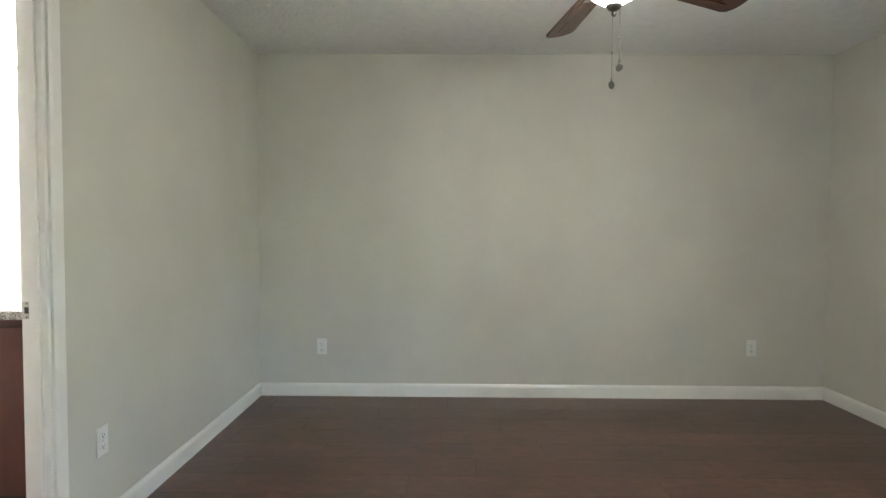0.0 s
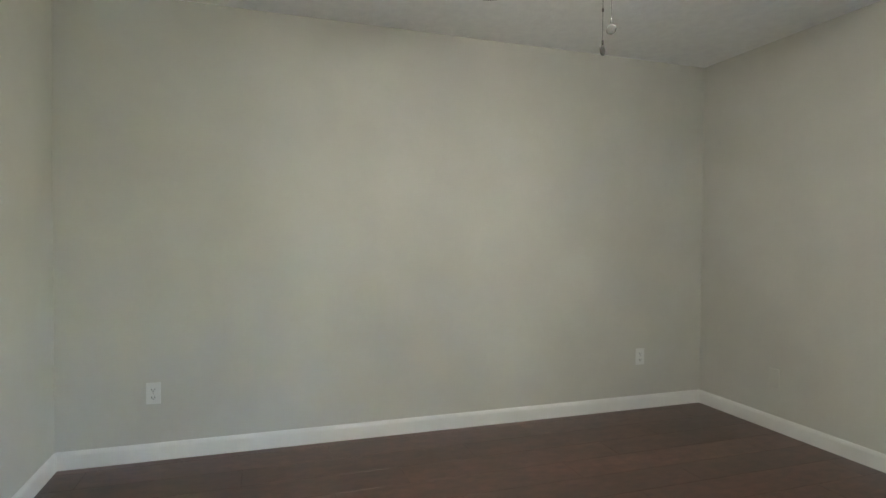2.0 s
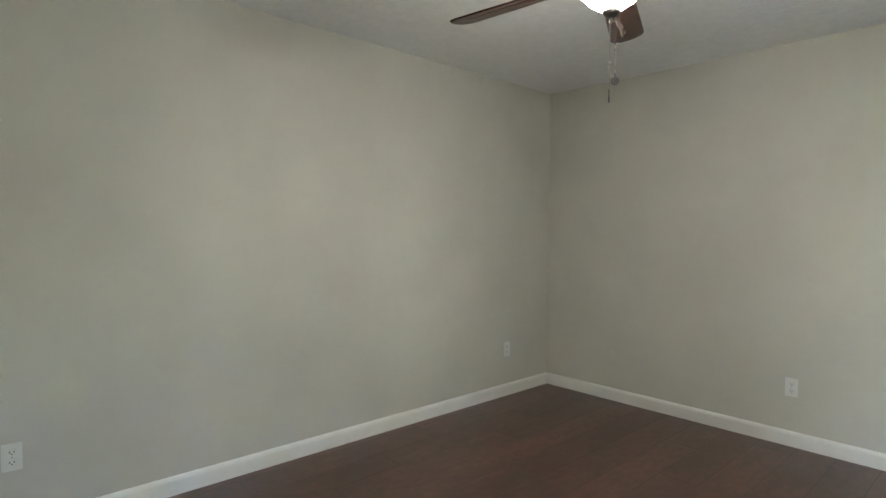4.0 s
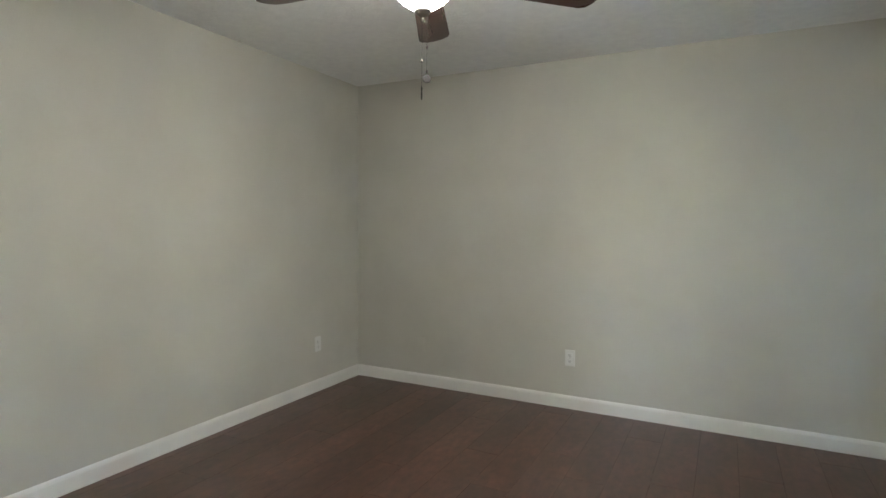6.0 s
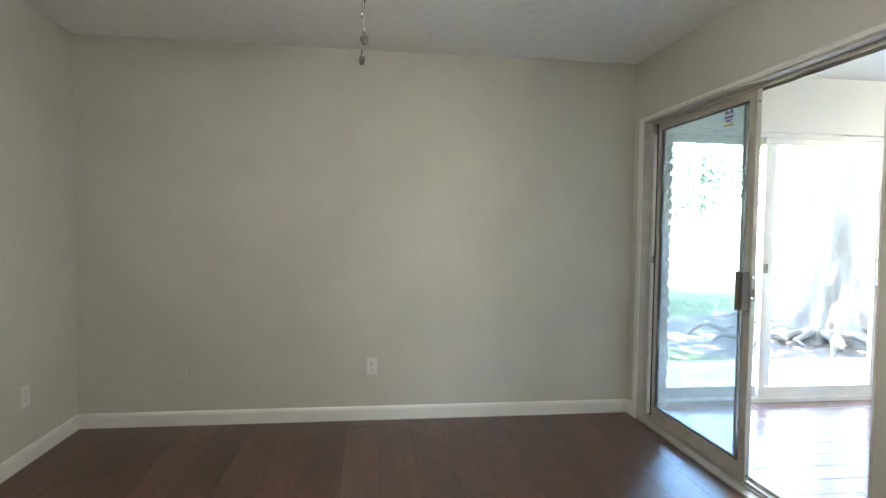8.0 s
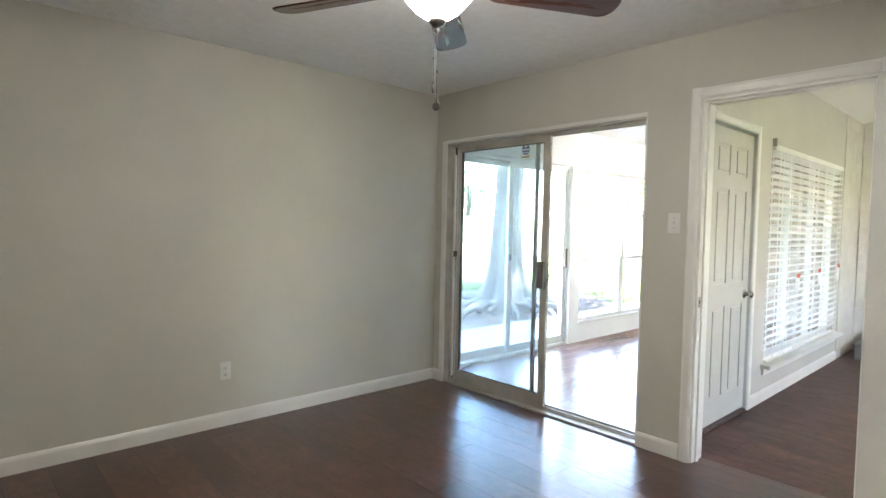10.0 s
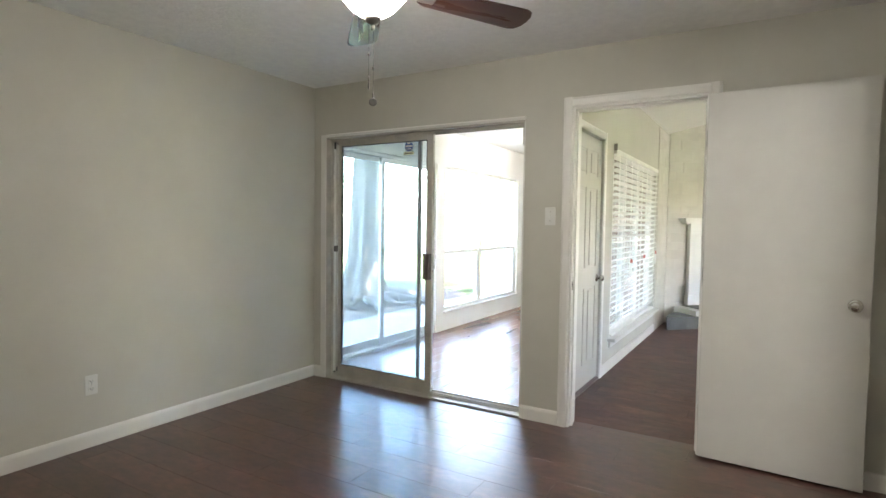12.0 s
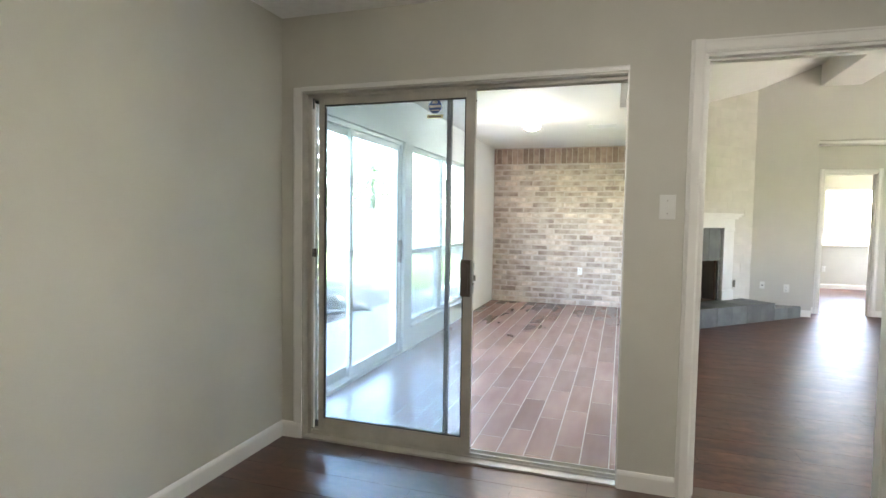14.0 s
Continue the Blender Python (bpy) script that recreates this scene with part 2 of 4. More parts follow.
def lathe(profile, steps=32, m=None):
    """A turned shape about z from (radius, height) pairs."""
    bm = bmesh.new()
    rings = []
    for r, z in profile:
        if r < 1e-5:
            rings.append([bm.verts.new((0, 0, z))])
        else:
            rings.append([bm.verts.new((r * math.cos(2 * math.pi * i / steps), r * math.sin(2 * math.pi * i / steps), z)) for i in range(steps)])
    for a, b in zip(rings, rings[1:]):
        for i in range(steps):
            q = [a[i % len(a)], a[(i + 1) % len(a)], b[(i + 1) % len(b)], b[i % len(b)]]
            q = list(dict.fromkeys(q))
            if len(q) > 2:
                bm.faces.new(q)
    bmesh.ops.recalc_face_normals(bm, faces=bm.faces)
    for f in bm.faces:
        f.smooth = True
    if m:
        bmesh.ops.transform(bm, matrix=m, verts=bm.verts)
    return bm


def sweep(profile, a, b, out, up=(0, 0, 1)):
    """A moulding: the profile of (out, up) pairs carried from a to b."""
    bm = bmesh.new()
    a, b, out, up = Vector(a), Vector(b), Vector(out), Vector(up)
    ends = [[bm.verts.new(p + out * u + up * v) for u, v in profile] for p in (a, b)]
    n = len(profile)
    for i in range(n):
        bm.faces.new((ends[0][i], ends[0][(i + 1) % n], ends[1][(i + 1) % n], ends[1][i]))
    bm.faces.new(ends[0][::-1])
    bm.faces.new(ends[1])
    bmesh.ops.recalc_face_normals(bm, faces=bm.faces)
    return bm


def merge(*parts):
    out = bmesh.new()
    for p in parts:
        me = bpy.data.meshes.new("tmp")
        p.to_mesh(me)
        out.from_mesh(me)
        bpy.data.meshes.remove(me)
        p.free()
    return out


def as_mesh(name, bm, material):
    me = bpy.data.meshes.new(name)
    bm.to_mesh(me)
    bm.free()
    me.materials.append(material)
    return me


def part(name, bm, material, parent=None, label=""):
    ob = new(name, as_mesh(name, bm, material))
    if parent:
        ob.parent = parent
    return tagged(ob, label) if label else ob


def setting(name, bm, material, label, category):
    return tagged(part(name, bm, material), label, category, kind="structure")


def thing(name, label, category, m=None, group="", kind=""):
    ob = new(name)
    ob.empty_display_size = 0.1
    if m:
        ob.matrix_world = m
    return tagged(ob, label, category, group, kind)


def pieces(name, cells, size_of, material, parent, bevel=0.0):
    """Loose alike pieces on shared meshes. cells: (x, y, z, key); size_of[key] = (sx, sy, sz)."""
    meshes = {}
    for x, y, z, key in cells:
        if key not in meshes:
            sx, sy, sz = size_of(key)
            meshes[key] = as_mesh(name, box(bmesh.new(), -sx / 2, sx / 2, -sy / 2, sy / 2, -sz / 2, sz / 2, 0), material)
            if bevel:
                b = bmesh.new()
                b.from_mesh(meshes[key])
                bmesh.ops.bevel(b, geom=list(b.edges), offset=bevel, segments=1, affect="EDGES")
                b.to_mesh(meshes[key])
                b.free()
        ob = new(name, meshes[key])
        ob.location = (x, y, z)
        ob.parent = parent

# ---------------------------------------------------------------- plan
XC, YS, YB, H = 3.63, -0.05, 4.0, 2.44   # bedroom: x 0..XC, y YS..YB
CO = 3.77                             # outer face of the east wall
SL0, SL1, SLH = 2.09, 3.862, 2.02      # sliding door opening in the east wall
DR0, DR1, DRH = 0.975, 1.768, 2.075     # doorway in the east wall
BA0, BA1, DT = 2.07, 2.90, 0.088                 # bathroom doorway in the south wall
SX1, SY0, SY1 = 9.59, 2.02, 4.09      # sunroom: x CO..SX1, y SY0..SY1
LX1, LY0, LY1 = 9.78, -4.2, 1.90      # living room: x CO..LX1, y LY0..LY1

# ---------------------------------------------------------------- bedroom shell
setting("wall_west", boxed((-0.12, 0, YS - 0.12, YB + 0.12, 0, H)), WALL, "plain greige painted bedroom wall", "wall")
setting("wall_north", boxed((0, CO, YB, YB + 0.12, 0, H)), WALL, "greige painted bedroom wall with outlets", "wall")
setting("wall_east", boxed((XC, CO, SL1, YB, 0, H), (XC, CO, SL0, SL1, SLH, H), (XC, CO, DR1, SL0, 0, H), (XC, CO, DR0, DR1, DRH, H),
                           (XC, CO, YS - DT, DR0, 0, H)), WALL, "greige wall with a sliding door and a doorway", "wall")
setting("wall_south", boxed((0, BA0, YS - DT, YS, 0, H), (BA0, BA1, YS - DT, YS, DRH, H), (BA1, XC, YS - DT, YS, 0, H)), WALL,
        "greige wall with the bathroom doorway", "wall")
setting("ceiling", boxed((-0.12, CO, YS - DT, YB + 0.12, H, H + 0.1)), CEIL, "white textured bedroom ceiling", "ceiling")

BASE = [(0, 0), (0.013, 0), (0.013, 0.072), (0.010, 0.082), (0.005, 0.090), (0, 0.092)]
CASE_W = 0.06
CASING = [(0, 0), (0.010, 0), (0.016, 0.010), (0.017, 0.043), (0.012, 0.049), (0.009, 0.058), (0, CASE_W)]


def baseboard(a, b, out, label="white painted wooden baseboard"):
    setting("baseboard", sweep(BASE, (*a, 0), (*b, 0), (*out, 0)), TRIM, label, "baseboard")


baseboard((0, YS), (0, YB), (1, 0))
baseboard((0.013, YB), (XC - 0.013, YB), (0, -1))
baseboard((0.013, YS), (BA0 - CASE_W, YS), (0, 1))
baseboard((BA1 + CASE_W, YS), (XC, YS), (0, 1))
baseboard((XC, YB), (XC, SL1 + 0.001), (-1, 0))
baseboard((XC, SL0 - 0.0), (XC, DR1 + CASE_W), (-1, 0))
baseboard((XC, DR0 - CASE_W), (XC, YS + 0.013), (-1, 0))


def casing(name, at_axis, plane, a, b, top, side, label="white moulded door casing"):
    """Casing round an opening a..b on the plane at_axis = plane; side: which way it stands proud."""
    def p(u, z):
        return (plane, u, z) if at_axis == "x" else (u, plane, z)
    out = (side, 0, 0) if at_axis == "x" else (0, side, 0)
    ax = (0, 1, 0) if at_axis == "x" else (1, 0, 0)
    neg = tuple(-c for c in ax)
    bm = merge(sweep(CASING, p(a, 0), p(a, top + CASE_W), out, neg), sweep(CASING, p(b, 0), p(b, top + CASE_W), out, ax),
               sweep(CASING, p(a, top), p(b, top), out, (0, 0, 1)))
    return setting(name, bm, TRIM, label, "trim")


casing("trim", "x", XC, DR0, DR1, DRH, -1)
casing("trim", "x", CO, DR0, DR1, DRH, 1)
casing("trim", "y", YS, BA0, BA1, DRH, 1)


def jamb(at_axis, lo, hi, a, b, top, stop):
    """Door lining with its stop."""
    boxes = []
    t = 0.016
    s0, s1 = stop
    if at_axis == "x":
        boxes = [(lo, hi, a, a + t, 0, top), (lo, hi, b - t, b, 0, top), (lo, hi, a + t, b - t, top - t, top),
                 (s0, s1, a + t, a + t + 0.011, 0, top - t), (s0, s1, b - t - 0.011, b - t, 0, top - t), (s0, s1, a + t, b - t, top - t - 0.011, top - t)]
    else:
        boxes = [(a, a + t, lo, hi, 0, top), (b - t, b, lo, hi, 0, top), (a + t, b - t, lo, hi, top - t, top),
                 (a + t, a + t + 0.011, s0, s1, 0, top - t), (b - t - 0.011, b - t, s0, s1, 0, top - t), (a + t, b - t, s0, s1, top - t - 0.011, top - t)]
    return setting("trim", boxed(*boxes, bevel=0.0015), TRIM, "white painted door lining with stop", "trim")


jamb("x", XC, CO, DR0, DR1, DRH, (XC + 0.04, XC + 0.075))
jamb("y", YS - DT, YS, BA0, BA1, DRH, (YS - 0.055, YS - 0.022))


# ---------------------------------------------------------------- sliding doors
def slide_panel(parent, name, x, a, b, z0, z1, bar, metal, glass, dx=0.028, label="", stile=None):
    """A glazed leaf in the plane x, between y a and b."""
    s = stile or bar
    leaf = part(name, boxed((x - dx / 2, x + dx / 2, a, a + bar, z0, z1), (x - dx / 2, x + dx / 2, b - s, b, z0, z1),
                            (x - dx / 2, x + dx / 2, a + bar, b - s, z0, z0 + bar * 1.5), (x - dx / 2, x + dx / 2, a + bar, b - s, z1 - bar, z1), bevel=0.002), metal, parent, label)
    g = part("glass_pane", boxed((x - 0.003, x + 0.003, a + bar - 0.004, b - s + 0.004, z0 + bar * 1.5 - 0.004, z1 - bar + 0.004)), glass, leaf, "clear glass pane")
    g.visible_shadow = False
    e, gx = 0.006, dx / 2 - 0.004
    part("gasket", boxed(*[(x - gx, x + gx, ya, yb, za, zb) for ya, yb, za, zb in ((a + bar, a + bar + e, z0 + bar * 1.5, z1 - bar), (b - s - e, b - s, z0 + bar * 1.5, z1 - bar),
                           (a + bar + e, b - s - e, z0 + bar * 1.5, z0 + bar * 1.5 + e), (a + bar + e, b - s - e, z1 - bar - e, z1 - bar))]), RUBBER, leaf, "dark rubber gasket")
    return leaf


def build_bedroom_slider():
    d = thing("sliding_door", "aluminium sliding glass patio door, half open", "sliding door")
    xf, x0, x1 = XC - 0.004, XC + 0.05, CO + 0.02
    part("side_jamb", boxed((xf, x1, SL1 - 0.006, SL1, 0, SLH), (x0, x0 + 0.008, SL1 - 0.030, SL1 - 0.006, 0, SLH), (x0 + 0.055, x0 + 0.060, SL1 - 0.016, SL1 - 0.006, 0, SLH), bevel=0.001), ALU, d)
    part("side_jamb", boxed((xf, x1, SL0, SL0 + 0.008, 0, SLH), bevel=0.001), ALU_WHITE, d)
    part("head_track", boxed((xf, x1, SL0, SL1, SLH - 0.012, SLH), (x0, x0 + 0.006, SL0, SL1, SLH - 0.03, SLH - 0.012), (x0 + 0.058, x0 + 0.064, SL0, SL1, SLH - 0.03, SLH - 0.012), bevel=0.001), ALU, d)
    part("floor_track", boxed((xf, x1, SL0, SL1, 0.0, 0.012), (x0 + 0.022, x0 + 0.03, SL0, SL1, 0.012, 0.03), (x0 + 0.075, x0 + 0.083, SL0, SL1, 0.012, 0.03), (x0, x0 + 0.004, SL0, SL1, 0.012, 0.022), bevel=0.001), ALU, d, "aluminium floor track")
    part("stop_block", boxed((x0 - 0.002, x0 + 0.05, SL0 + 0.012, SL0 + 0.04, SLH - 0.16, SLH - 0.045), bevel=0.003), PLATE, d, "white stop block")
    fixed = slide_panel(d, "fixed_leaf", x0 + 0.085, 3.007, SL1 + 0.02, 0.03, SLH - 0.016, 0.02, GREY_ALU, TINTED, stile=0.009)
    leaf = slide_panel(d, "sliding_leaf", x0 + 0.03, 2.858, 3.795, 0.03, SLH - 0.016, 0.052, ALU, TINTED, stile=0.034)
    part("handle", boxed((x0 - 0.03, x0 + 0.012, 2.858, 2.914, 0.894, 1.091), (x0 - 0.036, x0 - 0.03, 2.871, 2.901, 0.914, 1.071), bevel=0.004), DARK_METAL, leaf, "dark bronze pull handle")
    part("lock_plate", boxed((x0 + 0.018, x0 + 0.042, 2.8545, 2.8585, 0.91, 1.08), (x0 + 0.024, x0 + 0.036, 2.8435, 2.8545, 0.975, 1.005), bevel=0.0008), NICKEL, leaf, "nickel lock plate with a latch")
    part("edge_screw", boxed((x0 + 0.026, x0 + 0.034, 2.8549, 2.8585, 0.05, 0.058), (x0 + 0.026, x0 + 0.034, 2.8549, 2.8585, 1.93, 1.938)), SLOT, leaf)
    part("jamb_seal", boxed((x0 + 0.034, x0 + 0.05, SL1 - 0.014, SL1 - 0.0065, 0.02, SLH - 0.02)), RUBBER, d, "dark pile seal")
    # old latch strip on the far jamb
    part("weather_strip", boxed((x0 + 0.002, x0 + 0.02, SL1 - 0.042, SL1 - 0.0305, 1.12, 1.93), (x0 + 0.002, x0 + 0.02, SL1 - 0.042, SL1 - 0.0305, 0.05, 1.07), bevel=0.001), PLATE, d, "white weather strip")
    part("latch_keeper", boxed((x0 + 0.014, x0 + 0.034, SL1 - 0.052, SL1 - 0.038, 1.07, 1.12), bevel=0.001), DARK_METAL, d)
    s = thing("window_sticker", "blue octagonal alarm sticker with a yellow strip on the glass", "sticker", pose(x0 + 0.0255, 3.087, 1.914))
    bm = bmesh.new()
    c = bmesh.ops.create_circle(bm, cap_ends=True, segments=8, radius=0.039)
    bmesh.ops.transform(bm, matrix=Euler((0, radians(-90), 0)).to_matrix().to_4x4() @ Matrix.Rotation(radians(22.5), 4, "Z"), verts=c["verts"])
    e = bmesh.ops.extrude_face_region(bm, geom=list(bm.faces))
    bmesh.ops.translate(bm, vec=(-0.0006, 0, 0), verts=[v for v in e["geom"] if isinstance(v, bmesh.types.BMVert)])
    bmesh.ops.recalc_face_normals(bm, faces=bm.faces)
    part("badge", bm, STICKER_BLUE, s)
    part("strip", boxed((-0.0006, 0, -0.045, 0.045, -0.064, -0.046)), STICKER_PALE, s, "yellowish strip")
    part("lettering_bar", boxed((-0.0012, -0.0007, -0.032, 0.032, -0.006, 0.006), (-0.0012, -0.0007, -0.014, 0.014, 0.016, 0.03), (-0.0012, -0.0007, -0.024, 0.024, -0.024, -0.018)), ALU_WHITE, s)
    part("strip_text_bar", boxed((-0.0012, -0.0007, -0.036, 0.036, -0.059, -0.051)), PEWTER, s)


build_bedroom_slider()
setting("trim", merge(sweep([(0, 0), (0.012, 0), (0.016, 0.042), (0.009, 0.056), (0, 0.056)], (XC, SL1, 0.092), (XC, SL1, SLH + 0.02), (-1, 0, 0), (0, 1, 0)),
                      sweep([(0, 0), (0.012, 0), (0.014, 0.016), (0.008, 0.024), (0, 0.024)], (XC, SL0, SLH), (XC, SL1, SLH), (-1, 0, 0), (0, 0, 1))), TRIM,
        "white painted trim round the sliding door", "trim")


# ---------------------------------------------------------------- doors
def knob_set(parent, x, y, z, way, finish=SATIN):
    """A round door knob on its rose; way: direction in which it stands out."""
    q = Vector(way).to_track_quat("Z", "Y").to_matrix().to_4x4()
    m = Matrix.Translation((x, y, z)) @ q
    k = part("knob", lathe([(0.0, 0.062), (0.014, 0.061), (0.024, 0.055), (0.0275, 0.045), (0.024, 0.034), (0.013, 0.027), (0.011, 0.012)], 28, m), finish, parent, "brushed nickel knob")
    part("rose", lathe([(0.011, 0.012), (0.024, 0.010), (0.032, 0.004), (0.033, 0.0)], 28, m), finish, k)


def build_bedroom_door():
    hinge = Vector((XC - 0.012, DR0 + 0.006, 0))
    d = thing("door", "white flush bedroom door, swung fully open against the wall", "door", Matrix.Translation(hinge) @ Matrix.Rotation(radians(-3.6), 4, "Z"))
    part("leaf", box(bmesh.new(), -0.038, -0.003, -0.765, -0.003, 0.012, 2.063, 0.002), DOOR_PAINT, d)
    knob_set(d, -0.038, -0.70, 0.94, (-1, 0, 0))
    for z in (0.25, 1.05, 1.82):
        part("hinge", lathe([(0, -0.045), (0.006, -0.045), (0.006, 0.045), (0, 0.045)], 10, Matrix.Translation((0.003, 0.0, z))), NICKEL, d, "nickel hinge")


build_bedroom_door()


def strike(x, y, z, face):
    """Strike plate let into a door lining. face: the axis way it faces."""
    s = thing("strike_plate", "nickel strike plate on the white door lining", "strike plate", Matrix.Translation((x, y, z)) @ Vector(face).to_track_quat("Z", "Y").to_matrix().to_4x4())
    part("plate", box(bmesh.new(), -0.016, 0.016, -0.03, 0.03, 0, 0.002, 0.001), NICKEL, s)
    part("bolt_hole", box(bmesh.new(), -0.007, 0.007, -0.011, 0.011, 0.0015, 0.0028), SLOT, s, "dark bolt hole")
    for v in (-0.023, 0.023):
        part("screw", lathe([(0, 0.0032), (0.003, 0.003), (0.004, 0.002)], 10, Matrix.Translation((0, v, 0))), PEWTER, s)


strike(XC + 0.02, DR1 - 0.016, 0.93, (0, -1, 0))
strike(BA0 + 0.016, YS - 0.07, 0.925, (1, 0, 0))


def six_panel_door():
    """Closed six-panel door in the living room's north wall, to the sunroom."""
    x0, x1, y = 4.13, 4.88, LY1
    d = thing("panel_door", "white six-panel interior door, closed", "door")
    f = y + 0.012
    body = boxed((x0 + 0.004, x1 - 0.004, f + 0.006, f + 0.036, 0.03, 2.03), bevel=0.001)
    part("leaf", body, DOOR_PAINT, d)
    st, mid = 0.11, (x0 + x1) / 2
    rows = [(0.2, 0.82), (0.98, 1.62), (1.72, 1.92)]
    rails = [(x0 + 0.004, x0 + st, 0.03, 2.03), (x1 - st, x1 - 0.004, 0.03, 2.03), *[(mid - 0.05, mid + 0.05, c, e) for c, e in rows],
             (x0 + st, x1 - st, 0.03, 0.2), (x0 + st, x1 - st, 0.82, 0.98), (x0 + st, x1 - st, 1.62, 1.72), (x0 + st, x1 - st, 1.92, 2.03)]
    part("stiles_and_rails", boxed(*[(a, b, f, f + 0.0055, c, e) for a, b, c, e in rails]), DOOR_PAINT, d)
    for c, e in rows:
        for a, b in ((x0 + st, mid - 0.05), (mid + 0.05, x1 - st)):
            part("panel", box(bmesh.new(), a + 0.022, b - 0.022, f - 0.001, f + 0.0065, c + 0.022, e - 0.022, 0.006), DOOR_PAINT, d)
    knob_set(d, x1 - 0.07, f, 0.88, (0, -1, 0))
    for z in (0.25, 1.05, 1.82):
        part("hinge", lathe([(0, -0.045), (0.005, -0.045), (0.005, 0.045), (0, 0.045)], 10, Matrix.Translation((x0 + 0.002, f - 0.003, z))), TRIM, d)
    setting("threshold", boxed((x0, x1, y - 0.01, y + 0.08, 0, 0.022), bevel=0.006), FLOOR_BED, "dark wooden door threshold", "threshold")


six_panel_door()


# ---------------------------------------------------------------- outlets and switches
def outlet(m, label="white duplex power outlet on the wall"):
    o = thing("power_outlet", label, "outlet", m, "wall outlets")
    part("plate", box(bmesh.new(), -0.035, 0.035, -0.057, 0.057, 0, 0.006, 0.0025), PLATE, o)
    for v in (0.021, -0.021):
        r = part("receptacle", box(bmesh.new(), -0.0165, 0.0165, v - 0.014, v + 0.014, 0.004, 0.0085, 0.004), PLATE, o)
        part("slots", boxed((-0.0085, -0.0055, v - 0.004, v + 0.006, 0.006, 0.0088), (0.0055, 0.0085, v - 0.003, v + 0.005, 0.006, 0.0088), (-0.0025, 0.0025, v - 0.0105, v - 0.006, 0.006, 0.0088)), SLOT, r, "dark slots")
    part("screw", lathe([(0, 0.0075), (0.003, 0.007), (0.0035, 0.006)], 10), NICKEL, o)


def on_wall(p, normal):
    n = Vector(normal)
    return Matrix.Translation(p) @ Matrix((Vector((0, 0, 1)).cross(n), Vector((0, 0, 1)), n)).transposed().to_4x4()


outlet(on_wall((0, 0.40, 0.358), (1, 0, 0)))
outlet(on_wall((0, 3.472, 0.367), (1, 0, 0)))
outlet(on_wall((1.823, YB, 0.361), (0, -1, 0)))
outlet(on_wall((1.812, YS, 0.372), (0, 1, 0)))
outlet(on_wall((LX1, -0.148, 0.392), (-1, 0, 0)))
outlet(on_wall((SX1 - 0.018, 2.704, 0.529), (-1, 0, 0)), "white power outlet set in the brick wall")
blank = thing("blank_plate", "blank wall plate painted over in greige", "wall plate", on_wall((0.62, YB, 0.329), (0, -1, 0)))
part("plate", box(bmesh.new(), -0.035, 0.035, -0.057, 0.057, 0, 0.006, 0.0025), WALL, blank)
sw = thing("light_switch", "white toggle light switch between the doors", "light switch", on_wall((XC, 1.904, 1.377), (-1, 0, 0)))
part("plate", box(bmesh.new(), -0.036, 0.036, -0.058, 0.058, 0, 0.006, 0.0025), PLATE, sw)
part("toggle", box(bmesh.new(), -0.005, 0.005, -0.004, 0.012, 0.004, 0.02, 0.0015), PLATE, sw)
for v in (0.03, -0.03):
    part("screw", lathe([(0, 0.0075), (0.003, 0.007), (0.0035, 0.006)], 10, Matrix.Translation((0, v, 0))), NICKEL, sw)
jack = thing("phone_jack", "small white phone jack low on the wall", "wall plate", on_wall((LX1, 0.16, 0.425), (-1, 0, 0)))
part("plate", box(bmesh.new(), -0.03, 0.03, -0.05, 0.05, 0, 0.006, 0.0025), PLATE, jack)
part("socket", box(bmesh.new(), -0.008, 0.008, -0.008, 0.006, 0.004, 0.0075), SLOT, jack)


